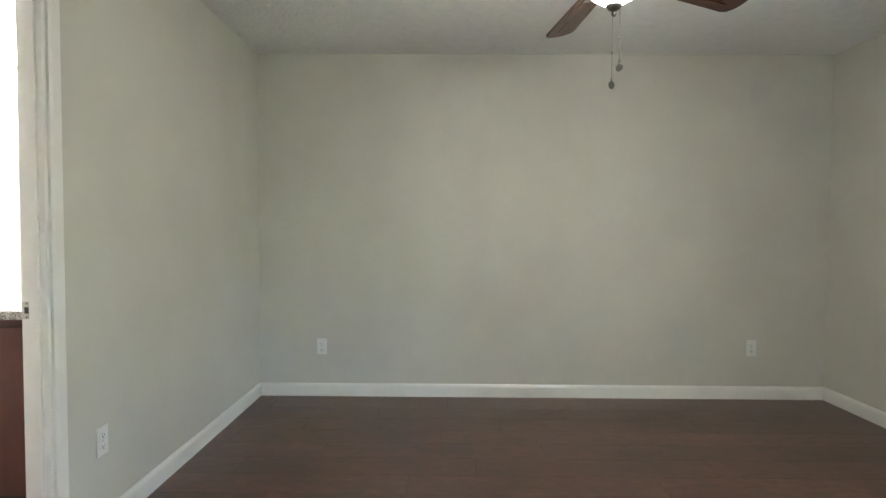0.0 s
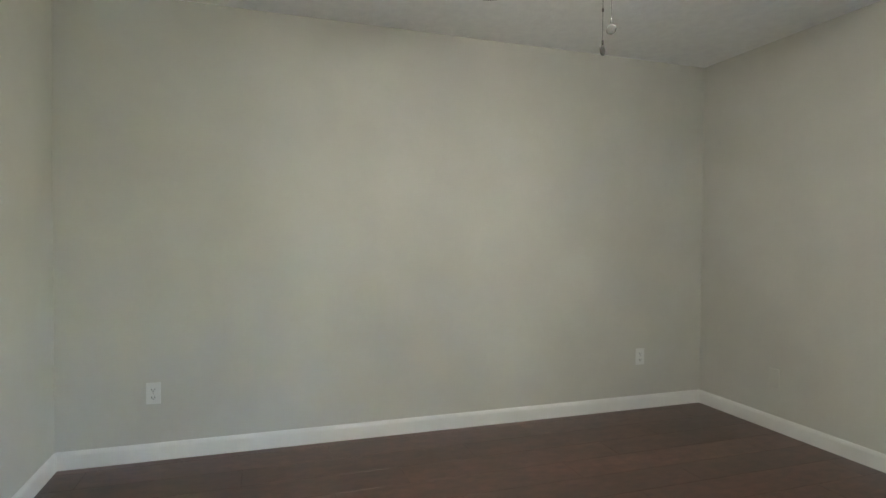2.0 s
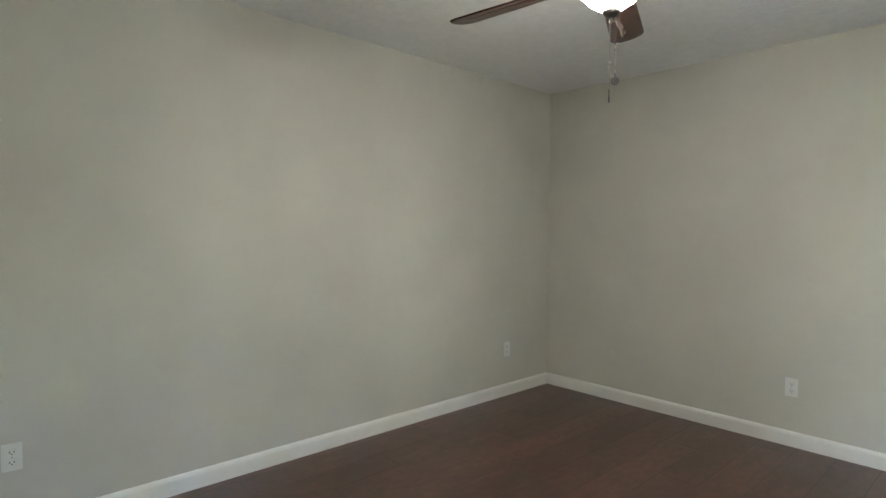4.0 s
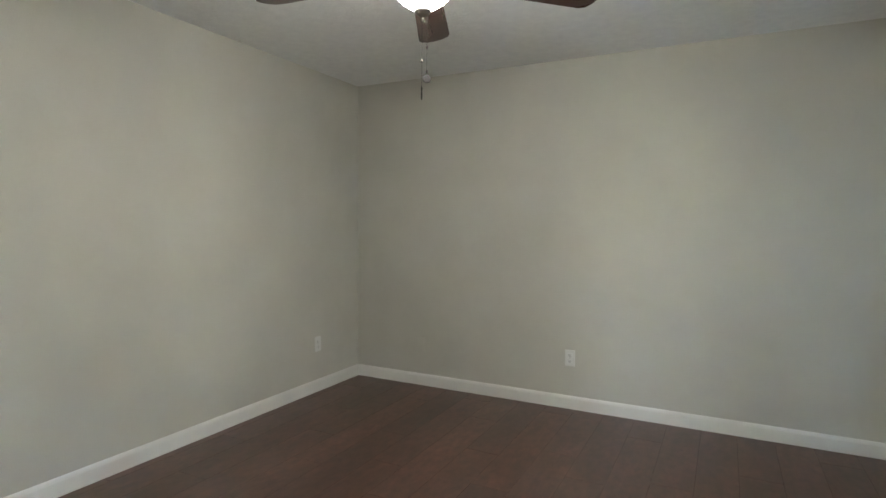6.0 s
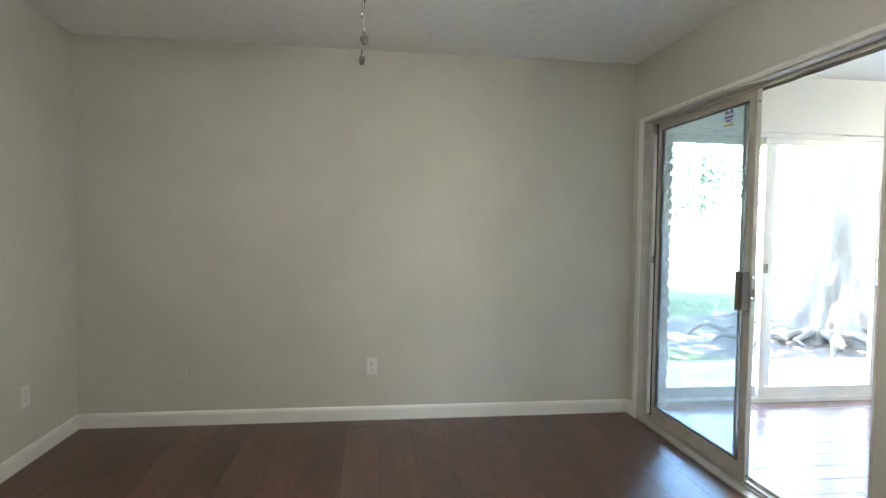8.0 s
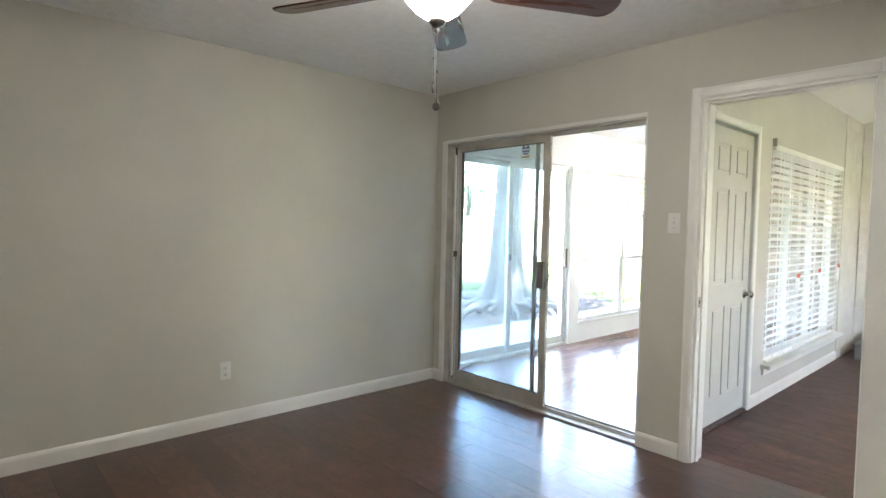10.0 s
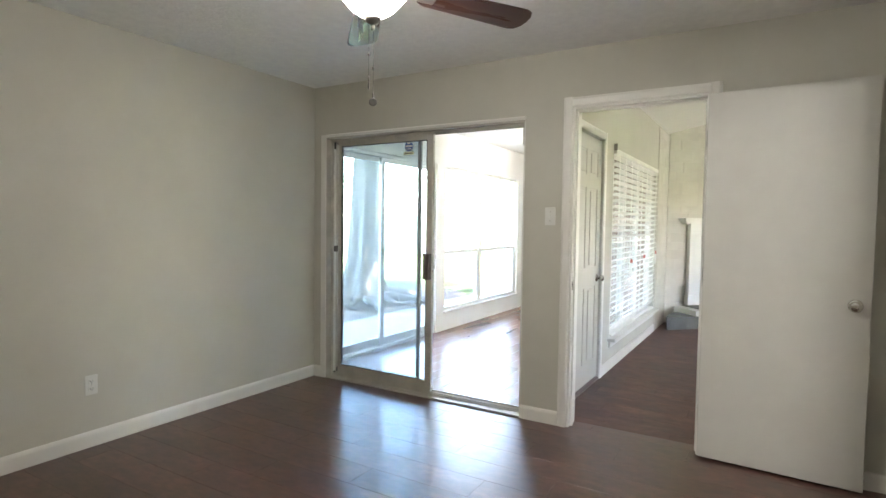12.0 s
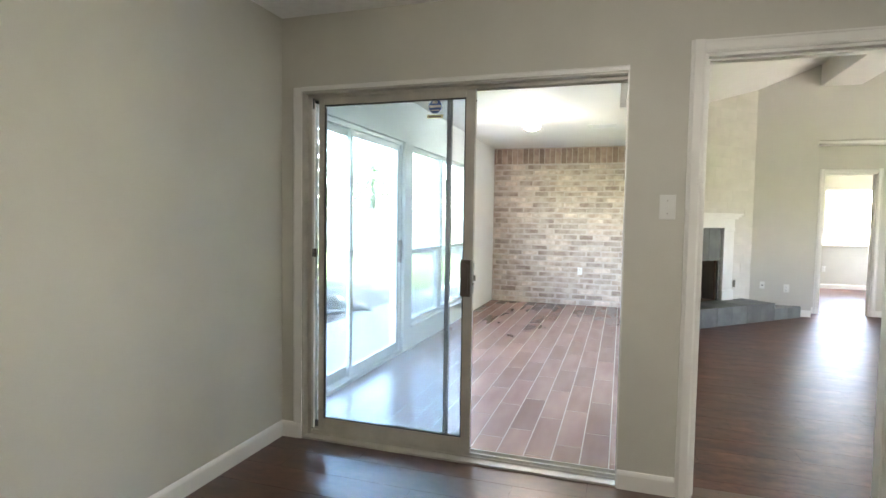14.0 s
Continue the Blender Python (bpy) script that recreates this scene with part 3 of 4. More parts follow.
# ---------------------------------------------------------------- ceiling fan
def build_fan():
    cx, cy = 1.785, 1.932
    f = thing("ceiling_fan", "five-blade ceiling fan with dark walnut blades and a lit frosted globe", "ceiling fan", pose(cx, cy, H))
    part("canopy", lathe([(0, 0.0), (0.085, 0.0), (0.088, -0.02), (0.07, -0.05), (0.045, -0.06), (0, -0.06)]), PEWTER, f, "pewter ceiling canopy")
    part("motor_housing", lathe([(0, -0.055), (0.06, -0.06), (0.13, -0.08), (0.15, -0.12), (0.148, -0.17), (0.12, -0.205), (0.085, -0.215), (0, -0.215)], 40), PEWTER, f, "pewter motor housing")
    part("light_fitter", lathe([(0.085, -0.213), (0.145, -0.218), (0.147, -0.228), (0, -0.23)], 40), PEWTER, f)
    part("globe", lathe([(0.134, -0.226), (0.142, -0.245), (0.139, -0.268), (0.126, -0.288), (0.108, -0.312), (0.080, -0.342), (0.050, -0.362), (0.02, -0.370), (0, -0.371)], 48), GLOBE, f, "lit frosted glass globe")
    part("finial", lathe([(0, -0.365), (0.030, -0.372), (0.030, -0.380), (0.020, -0.392), (0.008, -0.398), (0.008, -0.404), (0.010, -0.410), (0.006, -0.418), (0, -0.419)], 24), PEWTER, f, "pewter finial")
    for k in range(5):
        a = radians(42.5 + 72 * k)
        rot = Matrix.Rotation(a, 4, "Z") @ Matrix.Translation((0, 0, -0.255)) @ Matrix.Rotation(radians(-12), 4, "X")
        bm = bmesh.new()
        outline = []
        r0, r1, w0, w1 = 0.20, 0.705, 0.058, 0.074
        outline += [(r0, -w0 * 0.75), (r0 + 0.03, -w0)]
        outline += [(r1 - 0.05, -w1), (r1 - 0.022, -w1 * 0.86), (r1 - 0.004, -w1 * 0.45), (r1, 0), (r1 - 0.004, w1 * 0.45), (r1 - 0.022, w1 * 0.86), (r1 - 0.05, w1)]
        outline += [(r0 + 0.03, w0), (r0, w0 * 0.75)]
        face = bm.faces.new([bm.verts.new((x, y, 0)) for x, y in outline])
        e = bmesh.ops.extrude_face_region(bm, geom=[face])
        bmesh.ops.translate(bm, vec=(0, 0, 0.007), verts=[v for v in e["geom"] if isinstance(v, bmesh.types.BMVert)])
        bmesh.ops.recalc_face_normals(bm, faces=bm.faces)
        bmesh.ops.bevel(bm, geom=[ed for ed in bm.edges if abs(ed.verts[0].co.z - ed.verts[1].co.z) < 1e-5], offset=0.002, segments=2, affect="EDGES")
        b = part("blade", bm, BLADE, f, "dark walnut fan blade")
        b.matrix_local = rot
        bm = boxed((0.12, 0.20, -0.014, 0.014, -0.006, 0.0), bevel=0.002)
        bm = merge(bm, boxed((0.19, 0.26, -0.03, 0.03, -0.005, -0.0005), bevel=0.002), boxed((0.205, 0.245, -0.012, 0.012, -0.011, -0.004), bevel=0.003))
        br = part("blade_bracket", bm, NICKEL, f, "nickel blade bracket")
        br.matrix_local = rot
    for dx, dy, top, bot, face in ((0.0, -0.004, -0.415, -0.655, 119), (0.006, 0.022, -0.375, -0.59, 40)):
        bm = bmesh.new()
        n = int((top - bot) / 0.005)
        for i in range(n):
            bmesh.ops.create_icosphere(bm, subdivisions=1, radius=0.0015, matrix=Matrix.Translation((dx, dy, top - i * 0.005)))
        bmesh.ops.create_cone(bm, cap_ends=True, segments=6, radius1=0.0006, radius2=0.0006, depth=top - bot, matrix=Matrix.Translation((dx, dy, (top + bot) / 2)))
        chain = part("pull_chain", bm, CHAIN, f, "beaded metal pull chain")
        z = bot
        m = Matrix.Translation((dx, dy, z)) @ Matrix.Rotation(radians(face), 4, "Z")
        part("connector", lathe([(0, 0.012), (0.003, 0.01), (0.003, -0.006), (0, -0.008)], 10, m), CHAIN, chain)
        part("connector", lathe([(0, 0.006), (0.0032, 0.005), (0.0032, -0.005), (0, -0.006)], 10, m @ Matrix.Translation((0, 0, (top - bot) * 0.42))), CHAIN, chain)
        part("fob", lathe([(0, 0.002), (0.008, 0.0022), (0.012, 0.003), (0.0145, 0.002), (0.0155, 0), (0.0145, -0.002), (0.012, -0.003), (0.008, -0.0022), (0, -0.002)], 24, m @ Matrix.Translation((0, 0, -0.022)) @ Matrix.Rotation(radians(90), 4, "X")), CHAIN, chain, "round metal pull fob")


build_fan()

# ---------------------------------------------------------------- sunroom
def sunroom():
    slx0, slx1, wx0, wx1 = 3.87, 5.77, 5.97, 8.20
    setting("wall_sunroom_north", boxed((CO, slx0, SY1, SY1 + 0.15, 0, H), (slx0, slx1, SY1, SY1 + 0.15, 2.03, H), (slx1, wx0, SY1, SY1 + 0.15, 0, H),
                                        (wx0, wx1, SY1, SY1 + 0.15, 0, 0.24), (wx0, wx1, SY1, SY1 + 0.15, 2.02, H), (wx1, SX1 + 0.2, SY1, SY1 + 0.15, 0, H)),
            WHITE_WALL, "white sunroom wall with a patio door and windows", "wall")
    setting("ceiling", boxed((CO, SX1 + 0.2, SY0, SY1 + 0.15, H, H + 0.1)), WHITE_WALL, "plain white sunroom ceiling", "ceiling")
    # patio door
    d = thing("patio_door", "white aluminium sliding patio door with two glass leaves, closed", "sliding door")
    y = SY1 + 0.03
    part("side_jamb", boxed((slx0, slx0 + 0.03, y, y + 0.1, 0, 2.03), bevel=0.001), ALU_WHITE, d)
    part("side_jamb", boxed((slx1 - 0.03, slx1, y, y + 0.1, 0, 2.03), bevel=0.001), ALU_WHITE, d)
    part("head_track", boxed((slx0 + 0.03, slx1 - 0.03, y, y + 0.1, 1.995, 2.03), bevel=0.001), ALU_WHITE, d)
    part("floor_track", boxed((slx0 + 0.03, slx1 - 0.03, y - 0.02, y + 0.1, 0, 0.03), bevel=0.002), ALU_WHITE, d)
    for nm, a, b, yy in (("fixed_leaf", slx0 + 0.03, 4.86, y + 0.07), ("sliding_leaf", 4.74, slx1 - 0.03, y + 0.03)):
        bar = 0.05
        leaf = part(nm, boxed((a, a + bar, yy - 0.014, yy + 0.014, 0.03, 1.995), (b - bar, b, yy - 0.014, yy + 0.014, 0.03, 1.995),
                              (a + bar, b - bar, yy - 0.014, yy + 0.014, 0.03, 0.11), (a + bar, b - bar, yy - 0.014, yy + 0.014, 1.945, 1.995), bevel=0.002), ALU_WHITE, d)
        g = part("glass_pane", boxed((a + bar - 0.004, b - bar + 0.004, yy - 0.003, yy + 0.003, 0.106, 1.949)), GLASS, leaf, "clear glass pane")
        g.visible_shadow = False
        if nm == "sliding_leaf":
            part("handle", boxed((b - 0.045, b - 0.01, yy - 0.05, yy - 0.014, 0.88, 1.1), bevel=0.004), DARK_METAL, leaf, "dark pull handle")
            part("latch", boxed((a + 0.012, a + 0.035, yy - 0.03, yy - 0.014, 0.98, 1.05), bevel=0.003), PEWTER, leaf)
    # picture windows: two units, each with an upper and a lower light
    mid = 6.97
    for i, (a, b) in enumerate(((wx0, mid), (mid, wx1))):
        w = setting("window_%d" % (i + 1), boxed((a, a + 0.035, y, y + 0.08, 0.24, 2.02), (b - 0.035, b, y, y + 0.08, 0.24, 2.02), (a + 0.035, b - 0.035, y, y + 0.08, 0.24, 0.275),
                                                 (a + 0.035, b - 0.035, y, y + 0.08, 1.985, 2.02), bevel=0.002), ALU_WHITE, "white single-hung sunroom window", "window")
        part("meeting_rail", boxed((a + 0.035, b - 0.035, y + 0.01, y + 0.06, 0.945, 0.985), bevel=0.002), ALU_WHITE, w)
        part("sash_stile", boxed((b - 0.06, b - 0.035, y + 0.012, y + 0.04, 0.275, 0.945), (a + 0.035, a + 0.06, y + 0.012, y + 0.04, 0.275, 0.945), bevel=0.002), ALU_WHITE, w)
        for z0, z1 in ((0.275, 0.945), (0.985, 1.985)):
            g = part("glass_pane", boxed((a + 0.032, b - 0.032, y + 0.047, y + 0.053, z0, z1)), GLASS, w, "clear glass pane")
            g.visible_shadow = False
        part("insect_screen", boxed((a + 0.036, b - 0.036, y + 0.066, y + 0.068, 0.277, 0.96)), SCREEN, w, "grey insect screen over the lower light").visible_shadow = False
        part("sash_lock", boxed(((a + b) / 2 - 0.03, (a + b) / 2 + 0.03, y - 0.002, y + 0.012, 0.985, 1.0), bevel=0.003), PEWTER, w)
    setting("window_sill", boxed((wx0 - 0.03, wx1 + 0.03, SY1 - 0.035, SY1 + 0.03, 0.215, 0.24), bevel=0.004), TRIM, "white window sill in the sunroom", "sill")
    # lamp and vent
    l = thing("ceiling_light", "lit white glass ceiling light", "ceiling light", pose(6.89, 3.07, H))
    part("base", lathe([(0, 0), (0.085, 0), (0.085, -0.02), (0.06, -0.03), (0, -0.03)]), PLATE, l)
    part("shade", lathe([(0.055, -0.025), (0.085, -0.05), (0.095, -0.09), (0.085, -0.13), (0.05, -0.155), (0, -0.162)]), LAMP_SUN, l, "lit glass shade")
    v = thing("ceiling_vent", "white slatted ceiling air vent", "vent", pose(7.72, 2.36, H))
    part("frame", boxed((-0.08, 0.08, -0.165, -0.145, -0.008, 0), (-0.08, 0.08, 0.145, 0.165, -0.008, 0), (-0.08, -0.065, -0.145, 0.145, -0.008, 0), (0.065, 0.08, -0.145, 0.145, -0.008, 0), bevel=0.001), PLATE, v)
    part("backing", boxed((-0.065, 0.065, -0.145, 0.145, -0.002, 0)), PEWTER, v, "dark duct backing")
    for k in range(6):
        part("slat", boxed((-0.058 + k * 0.021, -0.047 + k * 0.021, -0.145, 0.145, -0.007, -0.003)), PLATE, v)


sunroom()

# brick veneer beside the sliding door, on the sunroom side
ven = setting("wall_brick_return", boxed((CO + 0.03, CO + 0.07, 3.888, SY1, 0, H), (CO, CO + 0.03, 3.93, SY1, 0, H)), MORTAR, "brick edge beside the sliding door", "wall")
random.seed(4)
# bounce light on this edge is put into a paler brick colour
LIT_BRICK = surface("lit_brick", (0.62, 0.54, 0.48), (0.74, 0.68, 0.62), 0.85, 9, 90, 0.6, rand=0.1, depth=0.004, offset=True)
pieces("brick", [(CO + 0.058 + random.uniform(-0.003, 0.003), 4.003 + random.uniform(-0.003, 0.003), 0.042 + k * 0.084, k % 2) for k in range(29)],
       lambda k: (0.05, 0.245, 0.064), LIT_BRICK, ven, 0.004)

# brick end wall
bw = setting("wall_brick_end", boxed((SX1 - 0.010, SX1 + 0.2, SY0, SY1, 0, H)), MORTAR, "limewashed brick end wall of the sunroom", "wall")
random.seed(7)
cells, W = [], SY1 - SY0
for r in range(26):
    z = 0.042 + r * 0.0837
    y = SY0 - (0.12 if r % 2 else 0.0) + random.uniform(-0.02, 0.02)
    while y < SY1 - 0.03:
        a, b = max(y, SY0 + 0.002), min(y + random.choice((0.212, 0.220, 0.227)), SY1 - 0.002)
        if b - a > 0.05:
            cells.append((SX1 + 0.03 + random.uniform(-0.004, 0.004), (a + b) / 2, z + random.uniform(-0.005, 0.005), (round((b - a) * 25) / 25, random.choice((0.056, 0.061, 0.064, 0.067)))))
        y += 0.242
pieces("brick", cells, lambda k: (0.09, k[0] - 0.002, k[1]), BRICK, bw, 0.005)
cells = [(SX1 + 0.03, SY0 + 0.045 + k * 0.0845, 2.31 + random.uniform(-0.003, 0.003), 0) for k in range(25)]
pieces("soldier_brick", cells, lambda k: (0.09, 0.076, 0.235), SOLDIER, bw, 0.004)


# ---------------------------------------------------------------- living room
def slope(y):
    return 3.2 - 0.4 * (y - 0.333)


def living_shell():
    w0, w1, z0, z1 = 5.24, 7.36, 0.30, 2.02      # window with the blind
    d0, d1 = 4.11, 4.90
    setting("wall_living_north", boxed((CO, d0, LY1, SY0, 0, 2.7), (d0, d1, LY1, SY0, 2.05, 2.7), (d1, w0, LY1, SY0, 0, 2.7), (w0, w1, LY1, SY0, 0, z0),
                                       (w0, w1, LY1, SY0, z1, 2.7), (w1, SX1 + 0.4, LY1, SY0, 0, 2.7)), CREAM_WALL, "cream wall with a door and a blind-covered window", "wall")
    casing("trim", "y", LY1, d0, d1, 2.05, -1)
    baseboard((d1 + CASE_W, LY1), (7.46, LY1), (0, -1))
    # far wall with the hall opening
    top = 3.8
    setting("wall_living_east", boxed((LX1, LX1 + 0.12, -0.46, LY1, 0, top), (LX1, LX1 + 0.12, -2.6, -0.46, 2.475, top), (LX1, LX1 + 0.12, LY0, -2.6, 0, top)), CREAM_WALL,
            "cream gable wall with an opening to a hall", "wall")
    baseboard((LX1, -0.46), (LX1, -0.31), (-1, 0))
    # south wall, with an unseen opening added to let fill daylight in
    setting("wall_living_south", boxed((CO, 5.75, LY0 - 0.12, LY0, 0, 2.6), (5.75, 7.65, LY0 - 0.12, LY0, 0, 0.9), (5.75, 7.65, LY0 - 0.12, LY0, 2.1, 2.6), (7.65, LX1, LY0 - 0.12, LY0, 0, 2.6)), CREAM_WALL,
            "plain cream living room wall", "wall")
    setting("wall_living_west", boxed((CO - 0.14, CO, LY0, YS - DT, 0, H), (CO - 0.14, CO, LY0 - 0.12, LY1, H, top)), CREAM_WALL, "plain cream living room wall", "wall")
    # vaulted ceiling with its ridge over y = -0.68
    bm = bmesh.new()
    for ya, za, yb, zb in ((LY1 + 0.12, slope(LY1 + 0.12), -0.68, slope(-0.68)), (-0.68, slope(-0.68), LY0 - 0.12, 2.25)):
        vs = [bm.verts.new(p) for p in ((CO - 0.14, ya, za), (LX1 + 0.12, ya, za), (LX1 + 0.12, yb, zb), (CO - 0.14, yb, zb))]
        up = [bm.verts.new(v.co + Vector((0, 0, 0.1))) for v in vs]
        bm.faces.new(vs[::-1])
        bm.faces.new(up)
        for i in range(4):
            bm.faces.new((vs[i], vs[(i + 1) % 4], up[(i + 1) % 4], up[i]))
    bmesh.ops.recalc_face_normals(bm, faces=bm.faces)
    setting("ceiling", bm, WHITE_WALL, "white vaulted living room ceiling", "ceiling")
    setting("ceiling_beam", boxed((CO, LX1, -0.92, -0.44, 3.21, 3.66), bevel=0.004), WHITE_WALL, "white boxed ridge beam", "beam")

    # blind-covered window
    w = setting("window_3", boxed((w0, w0 + 0.04, LY1 + 0.06, LY1 + 0.11, z0, z1), (w1 - 0.04, w1, LY1 + 0.06, LY1 + 0.11, z0, z1), (w0 + 0.04, w1 - 0.04, LY1 + 0.06, LY1 + 0.11, z0, z0 + 0.04),
                                  (w0 + 0.04, w1 - 0.04, LY1 + 0.06, LY1 + 0.11, z1 - 0.04, z1), bevel=0.002), ALU_WHITE, "white window between living room and sunroom", "window")
    for k in (1, 2):
        x = w0 + (w1 - w0) * k / 3
        part("mullion", boxed((x - 0.025, x + 0.025, LY1 + 0.06, LY1 + 0.11, z0 + 0.04, z1 - 0.04)), ALU_WHITE, w)
    for k in range(3):
        a, b = w0 + (w1 - w0) * k / 3 + 0.026, w0 + (w1 - w0) * (k + 1) / 3 - 0.026
        g = part("glass_pane", boxed((a, b, LY1 + 0.082, LY1 + 0.088, z0 + 0.03, z1 - 0.03)), GLASS, w)
        g.visible_shadow = False
    setting("window_sill", boxed((w0 - 0.06, w1 + 0.08, LY1 - 0.07, LY1 + 0.06, z0 - 0.03, z0), (w0 - 0.03, w1 + 0.03, LY1 - 0.018, LY1, z0 - 0.09, z0 - 0.03), bevel=0.004), TRIM, "white window sill below the blind", "sill")
    b = thing("window_blind", "white wooden venetian blind, lowered with slats open", "blind")
    y = LY1 + 0.005
    part("headrail", boxed((w0 + 0.005, w1 - 0.005, y - 0.03, y + 0.03, z1 - 0.05, z1 - 0.005), bevel=0.003), BLIND, b)
    slat = as_mesh("slat", box(bmesh.new(), w0 + 0.01, w1 - 0.01, -0.031, 0.031, -0.0016, 0.0016), BLIND)
    n = 29
    for k in range(n):
        s = new("slat", slat)
        s.parent = b
        # lower slats hang closer to shut than the upper ones
        s.matrix_local = Matrix.Translation((0, y, z1 - 0.075 - k * 0.0556)) @ Matrix.Rotation(radians(-14 - 40 * (k / n) ** 2), 4, "X")
    part("bottom_rail", boxed((w0 + 0.01, w1 - 0.01, y - 0.025, y + 0.025, z0 + 0.008, z0 + 0.026), bevel=0.003), BLIND, b)
    for k in range(8):
        x = w0 + 0.14 + k * (w1 - w0 - 0.28) / 7
        part("ladder_tape", boxed((x - 0.010, x + 0.010, y - 0.0275, y - 0.0265, z0 + 0.02, z1 - 0.05), (x - 0.010, x + 0.010, y + 0.0265, y + 0.0275, z0 + 0.02, z1 - 0.05)), BLIND, b)
    part("mount_bracket", boxed((w0 - 0.004, w0 + 0.014, y - 0.036, y - 0.0055, z1 - 0.02, z1 + 0.04), bevel=0.002), NICKEL, b, "grey mounting bracket")
    for x, z, tilt in ((5.95, 0.98, 6), (6.60, 1.0, -4), (7.30, 1.02, 10)):
        t = thing("paper_tag", "white paper tag with a red top hanging on the blind", "tag", pose(x, y - 0.034, z, 0, tilt, 0))
        part("sheet", boxed((-0.05, 0.05, -0.001, 0.001, -0.16, 0)), PAPER, t)
        part("header", boxed((-0.05, 0.05, -0.0025, -0.0012, -0.035, 0)), RED, t, "red strip")


living_shell()


# ---------------------------------------------------------------- corner fireplace
def diag():
    """Frame on the fireplace wall: x along it towards the far wall, y out of the wall into it, z up."""
    u = Vector((1, -1, 0)).normalized()
    n = Vector((1, 1, 0)).normalized()
    return Matrix.Translation((8.31, 1.80, 0)) @ Matrix((u, n, Vector((0, 0, 1)))).transposed().to_4x4()


D = diag()
LD = 2.085


def placed(ob):
    ob.matrix_world = D
    return ob


def fireplace():
    c0, c1 = 0.43, 1.345                        # firebox opening along the wall
    m0, m1 = 0.19, 1.60
    wall = placed(setting("wall_fireplace", boxed((-0.16, c0, 0.03, 0.25, 0, 3.5), (c1, LD + 0.02, 0.03, 0.25, 0, 3.5), (c0, c1, 0.03, 0.25, 0.79, 3.5)), CREAM_WALL,
                          "cream painted stone chimney wall", "wall"))
    random.seed(11)
    cells, z, r = [], 0.0, 0
    while z < 3.3:
        h = random.choice((0.10, 0.135, 0.135, 0.165))
        x = -0.13 - random.uniform(0.05, 0.3)
        while x < LD:
            w = random.choice((0.26, 0.34, 0.42, 0.50))
            a, b = max(x, -0.13), min(x + w, LD)
            if b - a > 0.012 and (z > 0.79 or b < c0 or a > c1):
                cells.append(((a + b) / 2, 0.02 + random.uniform(-0.0006, 0.0006), z + h / 2, (round((b - a) * 50) / 50, h)))
            x += w
        z += h
    pieces("stone_block", cells[:290], lambda k: (k[0] - 0.0006, 0.06, k[1] - 0.0006), PAINTED_STONE, wall, 0.0007)
    # the short stone face that runs on along the window wall
    side = setting("wall_stone_side", boxed((7.47, 8.235, LY1 - 0.004, LY1, 0, 2.66)), CREAM_WALL, "cream painted stone beside the window", "wall")
    cells, z = [], 0.0
    while z < 2.55:
        h = random.choice((0.10, 0.135, 0.135, 0.165))
        x = 7.47 - random.uniform(0.0, 0.3)
        while x < 8.235:
            w = random.choice((0.26, 0.34, 0.42, 0.50))
            a, b = max(x, 7.47), min(x + w, 8.235)
            if b - a > 0.012:
                cells.append(((a + b) / 2, LY1 + 0.012 + random.uniform(-0.0006, 0.0006), z + h / 2, (round((b - a) * 50) / 50, h)))
            x += w
        z += h
    pieces("stone_block", cells, lambda k: (k[0] - 0.0006, 0.04, k[1] - 0.0006), PAINTED_STONE, side, 0.0007)

    fp = placed(thing("fireplace", "corner fireplace with a white mantel and slate surround", "fireplace"))
    part("firebox", boxed((c0, c1, 0.55, 0.6, 0.22, 0.84), (c0 - 0.04, c0, 0.0, 0.6, 0.22, 0.84), (c1, c1 + 0.04, 0.0, 0.6, 0.22, 0.84), (c0, c1, 0.02, 0.6, 0.79, 0.84), (c0, c1, 0.0, 0.6, 0.2, 0.235)), SOOT, fp, "sooty brick firebox")
    part("pilaster", boxed((m0, m0 + 0.21, -0.075, -0.012, 0.28, 1.24), (m0 - 0.015, m0 + 0.225, -0.09, -0.012, 0.24, 0.38), (m0 - 0.008, m0 + 0.218, -0.083, -0.012, 1.19, 1.24), bevel=0.004), TRIM, fp, "white pilaster")
    part("pilaster", boxed((m1 - 0.21, m1, -0.075, -0.012, 0.28, 1.24), (m1 - 0.225, m1 + 0.015, -0.09, -0.012, 0.24, 0.38), (m1 - 0.218, m1 + 0.008, -0.083, -0.012, 1.19, 1.24), bevel=0.004), TRIM, fp, "white pilaster")
    part("frieze", boxed((m0, m1, -0.08, -0.012, 1.24, 1.36), (0.77, 0.81, -0.088, -0.08, 1.25, 1.36), bevel=0.003), TRIM, fp)
    part("mantel_shelf", boxed((m0 - 0.10, m1 + 0.025, -0.12, -0.012, 1.36, 1.39), (m0 - 0.13, m1 + 0.045, -0.145, -0.012, 1.39, 1.415), (m0 - 0.155, m1 + 0.065, -0.17, -0.012, 1.415, 1.44), bevel=0.005), TRIM, fp, "white moulded mantel shelf")
    t0, t1 = m0 + 0.21, m1 - 0.21
    for k in range(4):
        w = (t1 - t0) / 4
        a = t0 + k * w
        part("slate_tile", boxed((a + 0.002, a + w - 0.002, -0.03, -0.012, 0.79, 1.24), bevel=0.002), SLATE, fp)
    for a, b in ((t0, c0), (c1, t1)):
        for k in range(2):
            part("slate_tile", boxed((a + 0.002, b - 0.002, -0.03, -0.012, 0.235 + k * 0.278, 0.51 + k * 0.278), bevel=0.002), SLATE, fp)
    # hearth: a long low step with a higher one before the firebox
    hw = placed(thing("hearth", "raised corner hearth covered in grey slate tiles", "hearth"))
